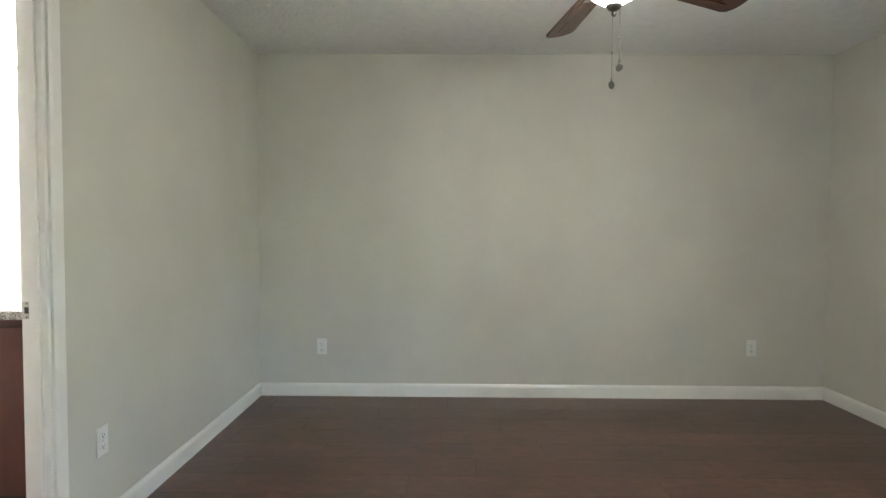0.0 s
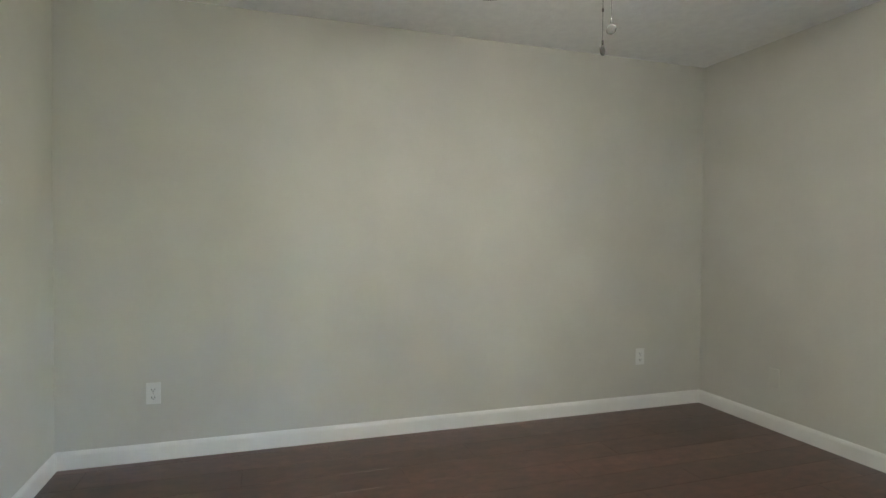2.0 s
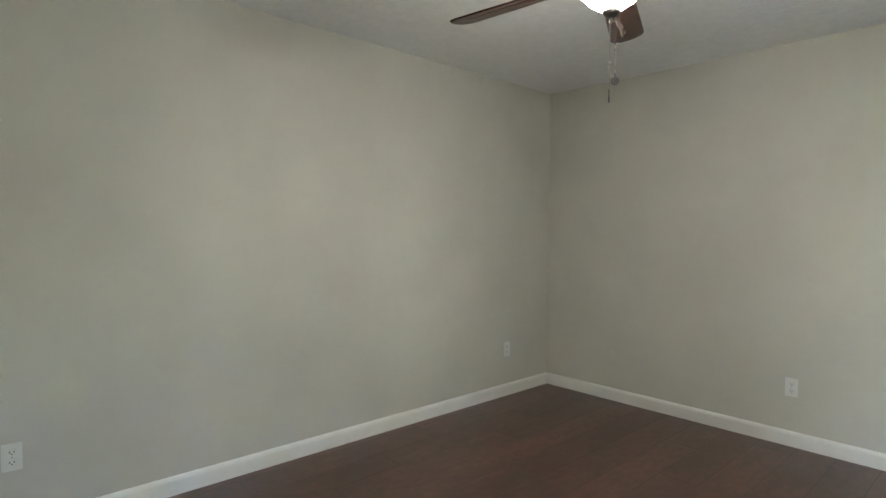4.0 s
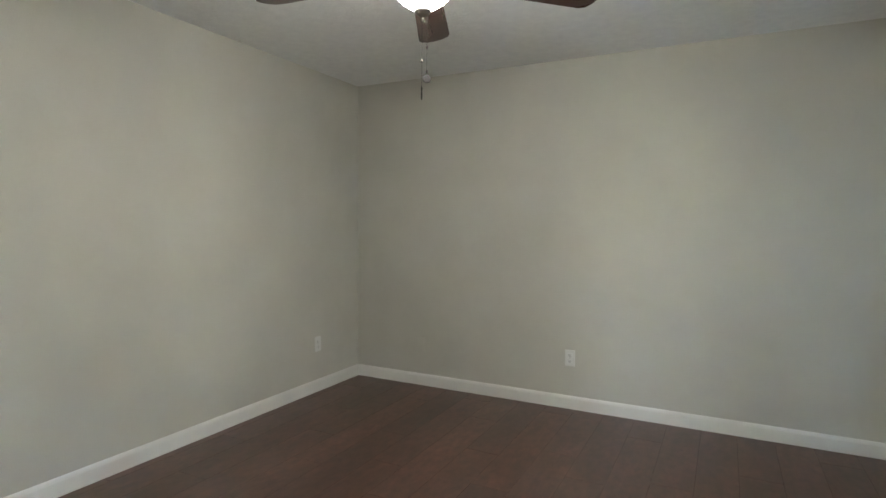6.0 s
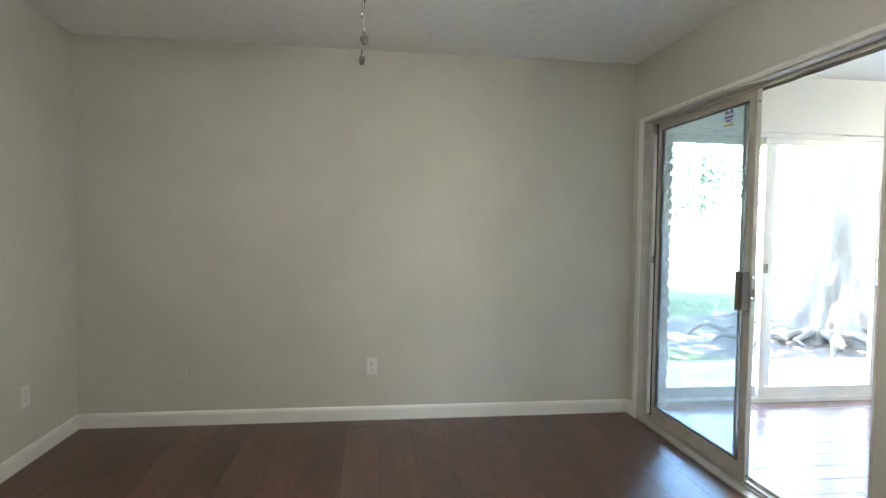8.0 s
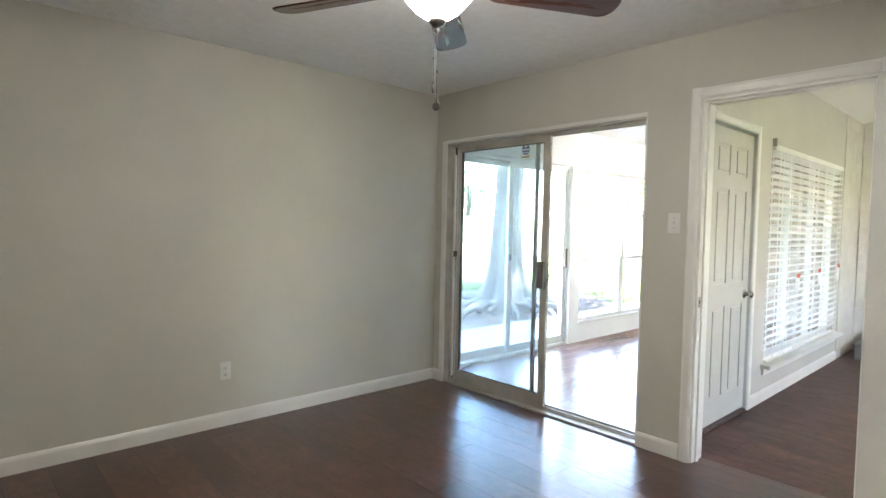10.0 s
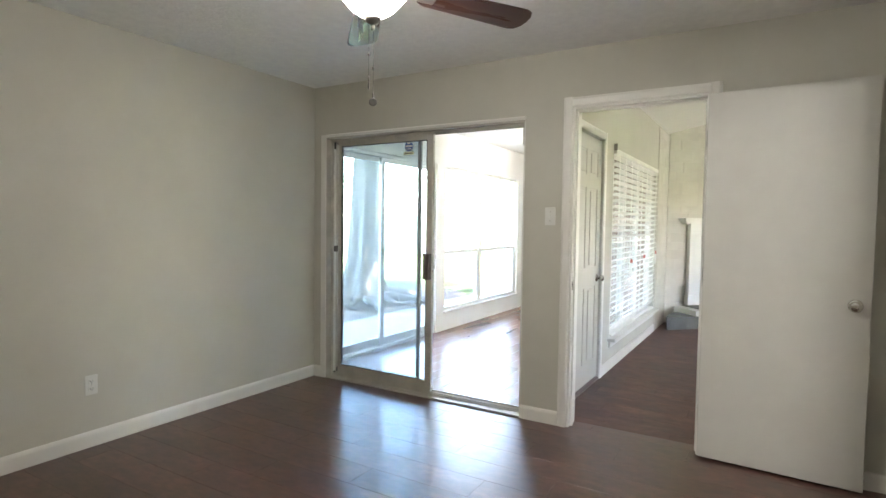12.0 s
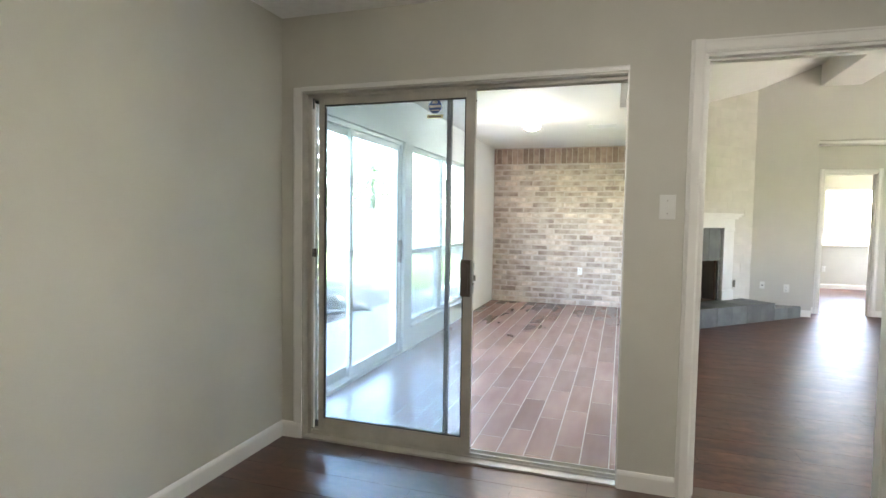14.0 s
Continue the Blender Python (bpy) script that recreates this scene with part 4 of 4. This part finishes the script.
    def slab(pts, z0, z1):
        bm = bmesh.new()
        lo = [bm.verts.new((x, y, z0)) for x, y in pts]
        hi = [bm.verts.new((x, y, z1)) for x, y in pts]
        bm.faces.new(lo[::-1])
        bm.faces.new(hi)
        for i in range(len(pts)):
            j = (i + 1) % len(pts)
            bm.faces.new((lo[i], lo[j], hi[j], hi[i]))
        bmesh.ops.recalc_face_normals(bm, faces=bm.faces)
        return bm
    part("core", slab([(0.0, -0.03), (-0.455, -0.495), (2.48, -0.495), (2.01, -0.03)], 0, 0.145), MORTAR, hw)
    part("step_core", boxed((0.0, 1.95, -0.48, -0.03, 0.145, 0.225)), TRIM, hw, "white painted step edge")
    n = 10
    for k in range(n):
        a, b = -0.46 + k * 2.94 / n, -0.46 + (k + 1) * 2.94 / n
        up = 0.0 < (a + b) / 2 < 1.95
        top = 0.237 if up else 0.157
        part("slate_tile", boxed((a + 0.0015, b - 0.0015, -0.515, -0.495, 0, top), bevel=0.0015), SLATE, hw)
        a, b = (max(a, 0.004), min(b, 1.95)) if up else (a, b)
        def back(u):
            return max(-0.494, min(-0.03, u - 0.02, 1.99 - u))
        part("slate_tile", slab([(a + 0.0015, -0.495), (b - 0.0015, -0.495), (b - 0.0015, back(b)), (a + 0.0015, back(a))], top - 0.012, top), SLATE, hw)


fireplace()


# ---------------------------------------------------------------- hall and far bedroom
def far_rooms():
    hx = 10.18
    a, b = -1.31, -0.66
    setting("wall_hall_east", boxed((hx, hx + 0.12, b, 0.2, 0, H), (hx, hx + 0.12, a, b, 2.05, H), (hx, hx + 0.12, -2.9, a, 0, H)), CREAM_WALL, "cream hall wall with a doorway", "wall")
    setting("wall_hall_side", boxed((LX1 + 0.12, hx, -0.46, -0.34, 0, H), (LX1 + 0.12, hx, -2.9, -2.78, 0, H)), CREAM_WALL, "short cream hall wall", "wall")
    setting("ceiling", boxed((LX1 + 0.12, 14.4, -4.5, 1.2, H, H + 0.1)), WHITE_WALL, "white hall ceiling", "ceiling")
    casing("trim", "x", hx, a, b, 2.05, -1)
    jamb("x", hx, hx + 0.12, a, b, 2.05, (hx + 0.05, hx + 0.08))
    baseboard((hx, b + CASE_W), (hx, -0.46), (-1, 0))
    baseboard((hx, -2.7), (hx, a - CASE_W), (-1, 0))
    d = thing("door", "white bedroom door standing open into the far room", "door", pose(hx + 0.12, b - 0.016, 0, 0, 0, 87))
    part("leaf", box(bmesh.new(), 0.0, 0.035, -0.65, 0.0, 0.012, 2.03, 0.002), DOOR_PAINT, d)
    d.matrix_world = pose(hx + 0.125, b - 0.022, 0, 0, 0, 84)
    fx, w0, w1, z0, z1 = 14.0, -2.72, -1.82, 0.90, 2.04
    setting("wall_far_east", boxed((fx, fx + 0.12, w1, 1.2, 0, H), (fx, fx + 0.12, w0, w1, 0, z0), (fx, fx + 0.12, w0, w1, z1, H), (fx, fx + 0.12, -4.5, w0, 0, H)), WALL, "greige wall of the far bedroom with a window", "wall")
    # the gap at y -4.5 is an unseen opening added for the fill lamp
    setting("wall_far_side", boxed((hx + 0.12, fx, 1.2, 1.32, 0, H), (hx + 0.12, 12.3, -4.62, -4.5, 0, H), (13.5, fx, -4.62, -4.5, 0, H), (12.3, 13.5, -4.62, -4.5, 0, 0.8), (12.3, 13.5, -4.62, -4.5, 2.0, H), (hx, hx + 0.12, 0.2, 1.2, 0, H), (hx, hx + 0.12, -4.5, -2.9, 0, H)), WALL, "plain greige far bedroom wall", "wall")
    baseboard((fx, -4.5), (fx, 1.2), (-1, 0))
    w = setting("window_4", boxed((fx + 0.03, fx + 0.08, w0, w0 + 0.04, z0, z1), (fx + 0.03, fx + 0.08, w1 - 0.04, w1, z0, z1), (fx + 0.03, fx + 0.08, w0 + 0.04, w1 - 0.04, z0, z0 + 0.04), (fx + 0.03, fx + 0.08, w0 + 0.04, w1 - 0.04, z1 - 0.04, z1), bevel=0.002),
                ALU_WHITE, "white window of the far bedroom", "window")
    g = part("glass_pane", boxed((fx + 0.052, fx + 0.058, w0 + 0.035, w1 - 0.035, z0 + 0.035, z1 - 0.035)), GLASS, w)
    g.visible_shadow = False
    setting("window_sill", boxed((fx - 0.05, fx + 0.03, w0 - 0.04, w1 + 0.04, z0 - 0.025, z0), bevel=0.003), TRIM, "white window sill", "sill")
    outlet(on_wall((fx, -1.86, 0.40), (-1, 0, 0)), "white power outlet under the far window")


far_rooms()


# ---------------------------------------------------------------- bathroom
def bathroom():
    setting("wall_bathroom", boxed((1.05, 1.17, -2.25, YS - DT, 0, H), (1.17, XC, -2.37, -2.25, 0, H), (XC - 0.12, XC, -2.25, YS - DT, 0, H)), WHITE_WALL, "white bathroom wall", "wall")
    setting("ceiling", boxed((1.05, XC, -2.37, YS - DT, H, H + 0.1)), WHITE_WALL, "white bathroom ceiling", "ceiling")
    v = thing("vanity", "cherry wood vanity cabinet with a granite top", "vanity", pose(1.17, -2.01, 0))
    part("body", boxed((0, 0.53, 0, 1.7, 0.09, 0.835), bevel=0.002), VANITY, v)
    part("toe_kick", boxed((0, 0.46, 0.01, 1.69, 0, 0.09)), SLOT, v)
    for k in range(4):
        d = part("door", boxed((0.53, 0.55, 0.02 + k * 0.418, 0.02 + k * 0.418 + 0.405, 0.12, 0.80), bevel=0.003), VANITY, v)
        part("handle", lathe([(0, 0.025), (0.012, 0.022), (0.014, 0.014), (0.006, 0.008), (0.006, 0)], 16, Matrix.Translation((0.55, 0.05 + k * 0.418, 0.70)) @ Matrix.Rotation(radians(90), 4, "Y")), NICKEL, d)
    part("countertop", boxed((0, 0.59, -0.02, 1.73, 0.835, 0.872), bevel=0.004), GRANITE, v, "speckled grey granite top")
    l = thing("vanity_light", "lit vanity light bar over the counter", "wall light", pose(1.17, -1.15, 2.05))
    part("back_plate", boxed((0, 0.03, -0.35, 0.35, -0.05, 0.05), bevel=0.004), NICKEL, l)
    for y in (-0.25, 0, 0.25):
        part("bulb", lathe([(0, -0.06), (0.04, -0.045), (0.058, 0), (0.04, 0.045), (0, 0.06)], 24, Matrix.Translation((0.09, y, 0))), LAMP_BATH, l, "lit globe bulb")


bathroom()


# ---------------------------------------------------------------- outdoors
def outdoors():
    g = bmesh.new()
    n = 24
    rings = [0.0, 12, 30, 80, 300, 1500]
    # ground sheet with a hole-free disc that sinks a little below the floors
    c = g.verts.new((6, 6, -0.16))
    last = None
    for r in rings[1:]:
        ring = [g.verts.new((6 + r * math.cos(2 * math.pi * i / n), 6 + r * math.sin(2 * math.pi * i / n), -0.16)) for i in range(n)]
        for i in range(n):
            if last is None:
                g.faces.new((c, ring[i], ring[(i + 1) % n]))
            else:
                g.faces.new((last[i], ring[i], ring[(i + 1) % n], last[(i + 1) % n]))
        last = ring
    setting("ground", g, LAWN, "green lawn ground reaching to the horizon", "ground")
    setting("pavement", boxed((2.0, 14.0, SY1 + 0.15, 5.75, -0.3, -0.09), bevel=0.01), CONCRETE, "pale concrete patio slab", "patio")
    # unseen pale slab, added to keep green lawn bounce out of the living room
    setting("pavement", boxed((2.0, 12.0, -10.0, -4.33, -0.3, -0.09), bevel=0.01), CONCRETE, "pale slab added out of view to bounce neutral light", "patio")
    # bare soil round the tree
    random.seed(3)
    b = bmesh.new()
    ctr = Vector((8.0, 7.3, 0))
    rim = []
    for i in range(40):
        a = 2 * math.pi * i / 40
        r = 1.9 + 0.4 * noise.noise((math.cos(a) * 1.5, math.sin(a) * 1.5, 3))
        rim.append(b.verts.new((ctr.x + 1.6 * r * math.cos(a), max(5.76, ctr.y + r * math.sin(a)), -0.152)))
    top = b.verts.new((ctr.x, ctr.y, -0.08))
    for i in range(40):
        b.faces.new((top, rim[i], rim[(i + 1) % 40]))
    setting("ground_soil", b, MULCH, "bare dark soil under the tree", "ground")

    t = thing("tree", "large old tree with a flared grey trunk and exposed roots", "tree", pose(7.95, 7.0, -0.14))
    tb = bmesh.new()
    seg, levels = 36, [(0, 0.68), (0.08, 0.55), (0.2, 0.43), (0.45, 0.33), (0.8, 0.28), (1.4, 0.25), (2.2, 0.24), (3.0, 0.24), (3.8, 0.28)]
    rings = []
    for z, r in levels:
        ring = []
        for i in range(seg):
            a = 2 * math.pi * i / seg
            flute = 1 + (0.30 * math.exp(-z * 1.6) + 0.05) * math.sin(7 * a + 0.6) + 0.10 * noise.noise((math.cos(a) * 2, math.sin(a) * 2, z * 1.3))
            ring.append(tb.verts.new((r * flute * math.cos(a) + 0.04 * z, r * flute * math.sin(a), z)))
        rings.append(ring)
    for p, q in zip(rings, rings[1:]):
        for i in range(seg):
            tb.faces.new((p[i], p[(i + 1) % seg], q[(i + 1) % seg], q[i])).smooth = True
    part("trunk", tb, BARK, t)

    def limb(p0, p1, r0, r1, name, bend=0.15, nseg=8, sides=8):
        bm = bmesh.new()
        p0, p1 = Vector(p0), Vector(p1)
        axis = (p1 - p0).normalized()
        u = axis.orthogonal().normalized()
        v = axis.cross(u)
        prev = None
        for k in range(nseg + 1):
            s = k / nseg
            c = p0.lerp(p1, s) + bend * (u * noise.noise(p0 * 3 + Vector((s * 3, 0, 0))) + v * noise.noise(p1 * 2 + Vector((0, s * 3, 1)))) * (s * (1.2 - s)) * 2
            r = r0 + (r1 - r0) * s
            ring = [bm.verts.new(c + r * (math.cos(2 * math.pi * i / sides) * u + math.sin(2 * math.pi * i / sides) * v)) for i in range(sides)]
            if prev:
                for i in range(sides):
                    bm.faces.new((prev[i], prev[(i + 1) % sides], ring[(i + 1) % sides], ring[i])).smooth = True
            prev = ring
        return part(name, bm, BARK, t)

    for k in range(26):
        a = 2 * math.pi * k / 26 + random.uniform(-0.15, 0.15)
        ln = random.uniform(0.9, 2.0)
        limb((0.36 * math.cos(a), 0.36 * math.sin(a), 0.12), (ln * math.cos(a + random.uniform(-0.3, 0.3)), ln * math.sin(a), -0.03), random.uniform(0.06, 0.11), 0.02, "root", 0.35, 9, 7)
    tips = []
    for k in range(9):
        a = 2 * math.pi * k / 9 + 0.3
        far = random.uniform(2.4, 4.2)
        end = Vector((far * math.cos(a), far * math.sin(a), random.uniform(5.2, 7.0)))
        limb((0.15 + 0.15 * math.cos(a), 0.15 * math.sin(a), 3.6), end, 0.2, 0.06, "limb", 0.6)
        tips.append(end)
        for j in range(5):
            e2 = end + Vector((random.uniform(-2.2, 2.2), random.uniform(-2.2, 2.2), random.uniform(-1.2, 1.4)))
            limb(end.lerp(Vector((0, 0, 4)), 0.15 * j), e2, 0.06, 0.015, "branch", 0.4, 5, 5)
            tips.append(e2)
    crown(t, tips, 420, 2.1, 0.28)


def crown(tree, tips, per, spread, size=0.16):
    vs, fs = [], []
    for c in tips:
        for _ in range(per):
            p = c + Vector((random.gauss(0, 1), random.gauss(0, 1), random.gauss(0, 0.7))) * spread * 0.5
            d = Vector((random.uniform(-1, 1), random.uniform(-1, 1), random.uniform(-0.9, 0.5))).normalized()
            s = d.orthogonal().normalized()
            z = size * random.uniform(0.6, 1.2)
            i = len(vs)
            vs += [p, p + d * z * 0.5 + s * z * 0.27, p + d * z, p + d * z * 0.5 - s * z * 0.27]
            fs.append((i, i + 1, i + 2, i + 3))
    me = bpy.data.meshes.new("crown")
    me.from_pydata(vs, [], fs)
    me.materials.append(LEAF)
    ob = new("crown", me)
    ob.parent = tree
    return tagged(ob, "open crown of small green leaves")


outdoors()
setting("roof", boxed((-0.6, 15.0, 4.29, 4.62, H + 0.11, H + 0.2), (-0.6, 15.0, 4.62, 4.65, H + 0.02, H + 0.22), bevel=0.004), WHITE_WALL, "white boarded roof eave along the patio", "roof")
# overhang added out of view to block direct sun at the south opening
setting("roof", boxed((3.2, 10.5, -5.5, -4.33, 2.3, 2.4), bevel=0.004), WHITE_WALL, "unseen white overhang added to shade the south opening", "roof")


def background():
    random.seed(9)
    f = thing("fence", "weathered wooden privacy fence behind the lawn", "fence", pose(0, 0, -0.16))
    board = as_mesh("board", box(bmesh.new(), -0.068, 0.068, -0.01, 0.01, 0.03, 1.85, 0.004), FENCE)
    for k in range(170):
        o = new("board", board)
        o.parent = f
        o.location = (-2 + k * 0.142, 17.0 + random.uniform(-0.006, 0.006), random.uniform(-0.02, 0.02))
    for z in (0.4, 1.4):
        part("rail", boxed((-2, 22.2, 17.02, 17.06, z, z + 0.09)), FENCE, f)
    for k in range(62):
        o = new("board", board)
        o.parent = f
        o.matrix_local = pose(22.2, 17 - k * 0.142, 0, 0, 0, 90)
    for i, (x, y, h) in enumerate(((2.5, 20, 4.2), (6.0, 21, 4.8), (10.5, 20.5, 4.2), (15, 21, 5.0), (20, 20, 4.4), (26, 14, 5.0), (26, 8, 4.4))):
        t = thing("tree", "leafy green garden tree beyond the fence", "tree", pose(x, y, -0.16), "trees beyond the fence")
        part("trunk", lathe([(0.22, 0), (0.15, 0.5), (0.12, h * 0.7), (0.05, h)], 10), BARK, t)
        tips = [Vector((random.gauss(0, 1.1), random.gauss(0, 1.1), h * random.uniform(0.4, 1.05))) for _ in range(22)]
        crown(t, tips, 130, 1.5, 0.26)
    # grass tufts on the lawn nearest the patio
    vs, fs = [], []
    for _ in range(26000):
        x, y = random.uniform(2, 15), random.uniform(5.8, 14)
        if ((x - 8.0) / 3.1) ** 2 + ((y - 7.3) / 1.9) ** 2 < 1 + random.uniform(-0.25, 0.05):
            continue
        h, a = random.uniform(0.03, 0.07), random.uniform(0, math.pi)
        w = 0.006
        i = len(vs)
        dx, dy = w * math.cos(a), w * math.sin(a)
        vs += [(x - dx, y - dy, -0.162), (x + dx, y + dy, -0.162), (x + random.uniform(-0.03, 0.03), y + random.uniform(-0.03, 0.03), -0.16 + h)]
        fs.append((i, i + 1, i + 2))
    me = bpy.data.meshes.new("grass")
    me.from_pydata(vs, [], fs)
    me.materials.append(GRASS)
    tagged(new("grass", me), "short green lawn grass", "grass", kind="stuff")


background()

# ---------------------------------------------------------------- floors, laid plank by plank
def lay(name, base_name, label, rects, along, wide, length, start, material, joint, gap, seed):
    """Planks over a rectangle (x0, x1, y0, y1), on a joint-coloured base."""
    random.seed(seed)
    x0, x1, y0, y1 = rects
    base = setting(base_name, boxed((x0, x1, y0, y1, -0.12, -0.0008)), joint, label, "floor")
    lo, hi, u0, u1 = (x0, x1, y0, y1) if along == "y" else (y0, y1, x0, x1)
    cells = []
    k0 = math.floor((lo - start) / wide)
    k = k0
    while start + k * wide < hi - 0.005:
        a, b = max(lo, start + k * wide), min(hi, start + (k + 1) * wide)
        u = u0 - length * ((k * 0.37 + random.uniform(0, 0.18)) % 1.0)
        while u < u1 - 0.005:
            c, d = max(u, u0), min(u + length, u1)
            if d - c > 0.02 and b - a > 0.01:
                dz = random.choice((0, 0, 0.0002))
                sx, sy = (b - a - gap, d - c - gap) if along == "y" else (d - c - gap, b - a - gap)
                cx, cy = ((a + b) / 2, (c + d) / 2) if along == "y" else ((c + d) / 2, (a + b) / 2)
                cells.append((cx, cy, -0.01 + dz, (round(sx, 4), round(sy, 4))))
            u += length
        k += 1
    pieces(name, cells, lambda s: (s[0], s[1], 0.02), material, base, 0.0003)


lay("plank", "floor", "dark red-brown wood plank floor with a soft sheen", (0, CO, YS - DT, YB), "y", 0.2, 1.2, 3.47, FLOOR_BED, JOINT_DARK, 0.0016, 21)
lay("tile", "floor_sunroom", "brown wood-look plank tiles with pale grout", (CO, SX1, SY0, SY1 + 0.15), "x", 0.152, 0.61, 2.13, FLOOR_SUN, GROUT, 0.006, 22)
lay("plank", "floor_living", "dark red-brown wood plank floor in the living room", (CO, 10.30, LY0, SY0), "y", 0.2, 1.2, 3.47, FLOOR_LIVING, JOINT_DARK, 0.0022, 23)
setting("floor_bathroom", boxed((1.05, CO - 0.14, -2.37, YS - DT, -0.12, 0)), FLOOR_SUN, "brown bathroom floor", "floor")
setting("floor_far", boxed((10.30, 14.12, -4.5, 1.2, -0.12, 0)), FLOOR_LIVING, "dark wood floor of the far bedroom", "floor")
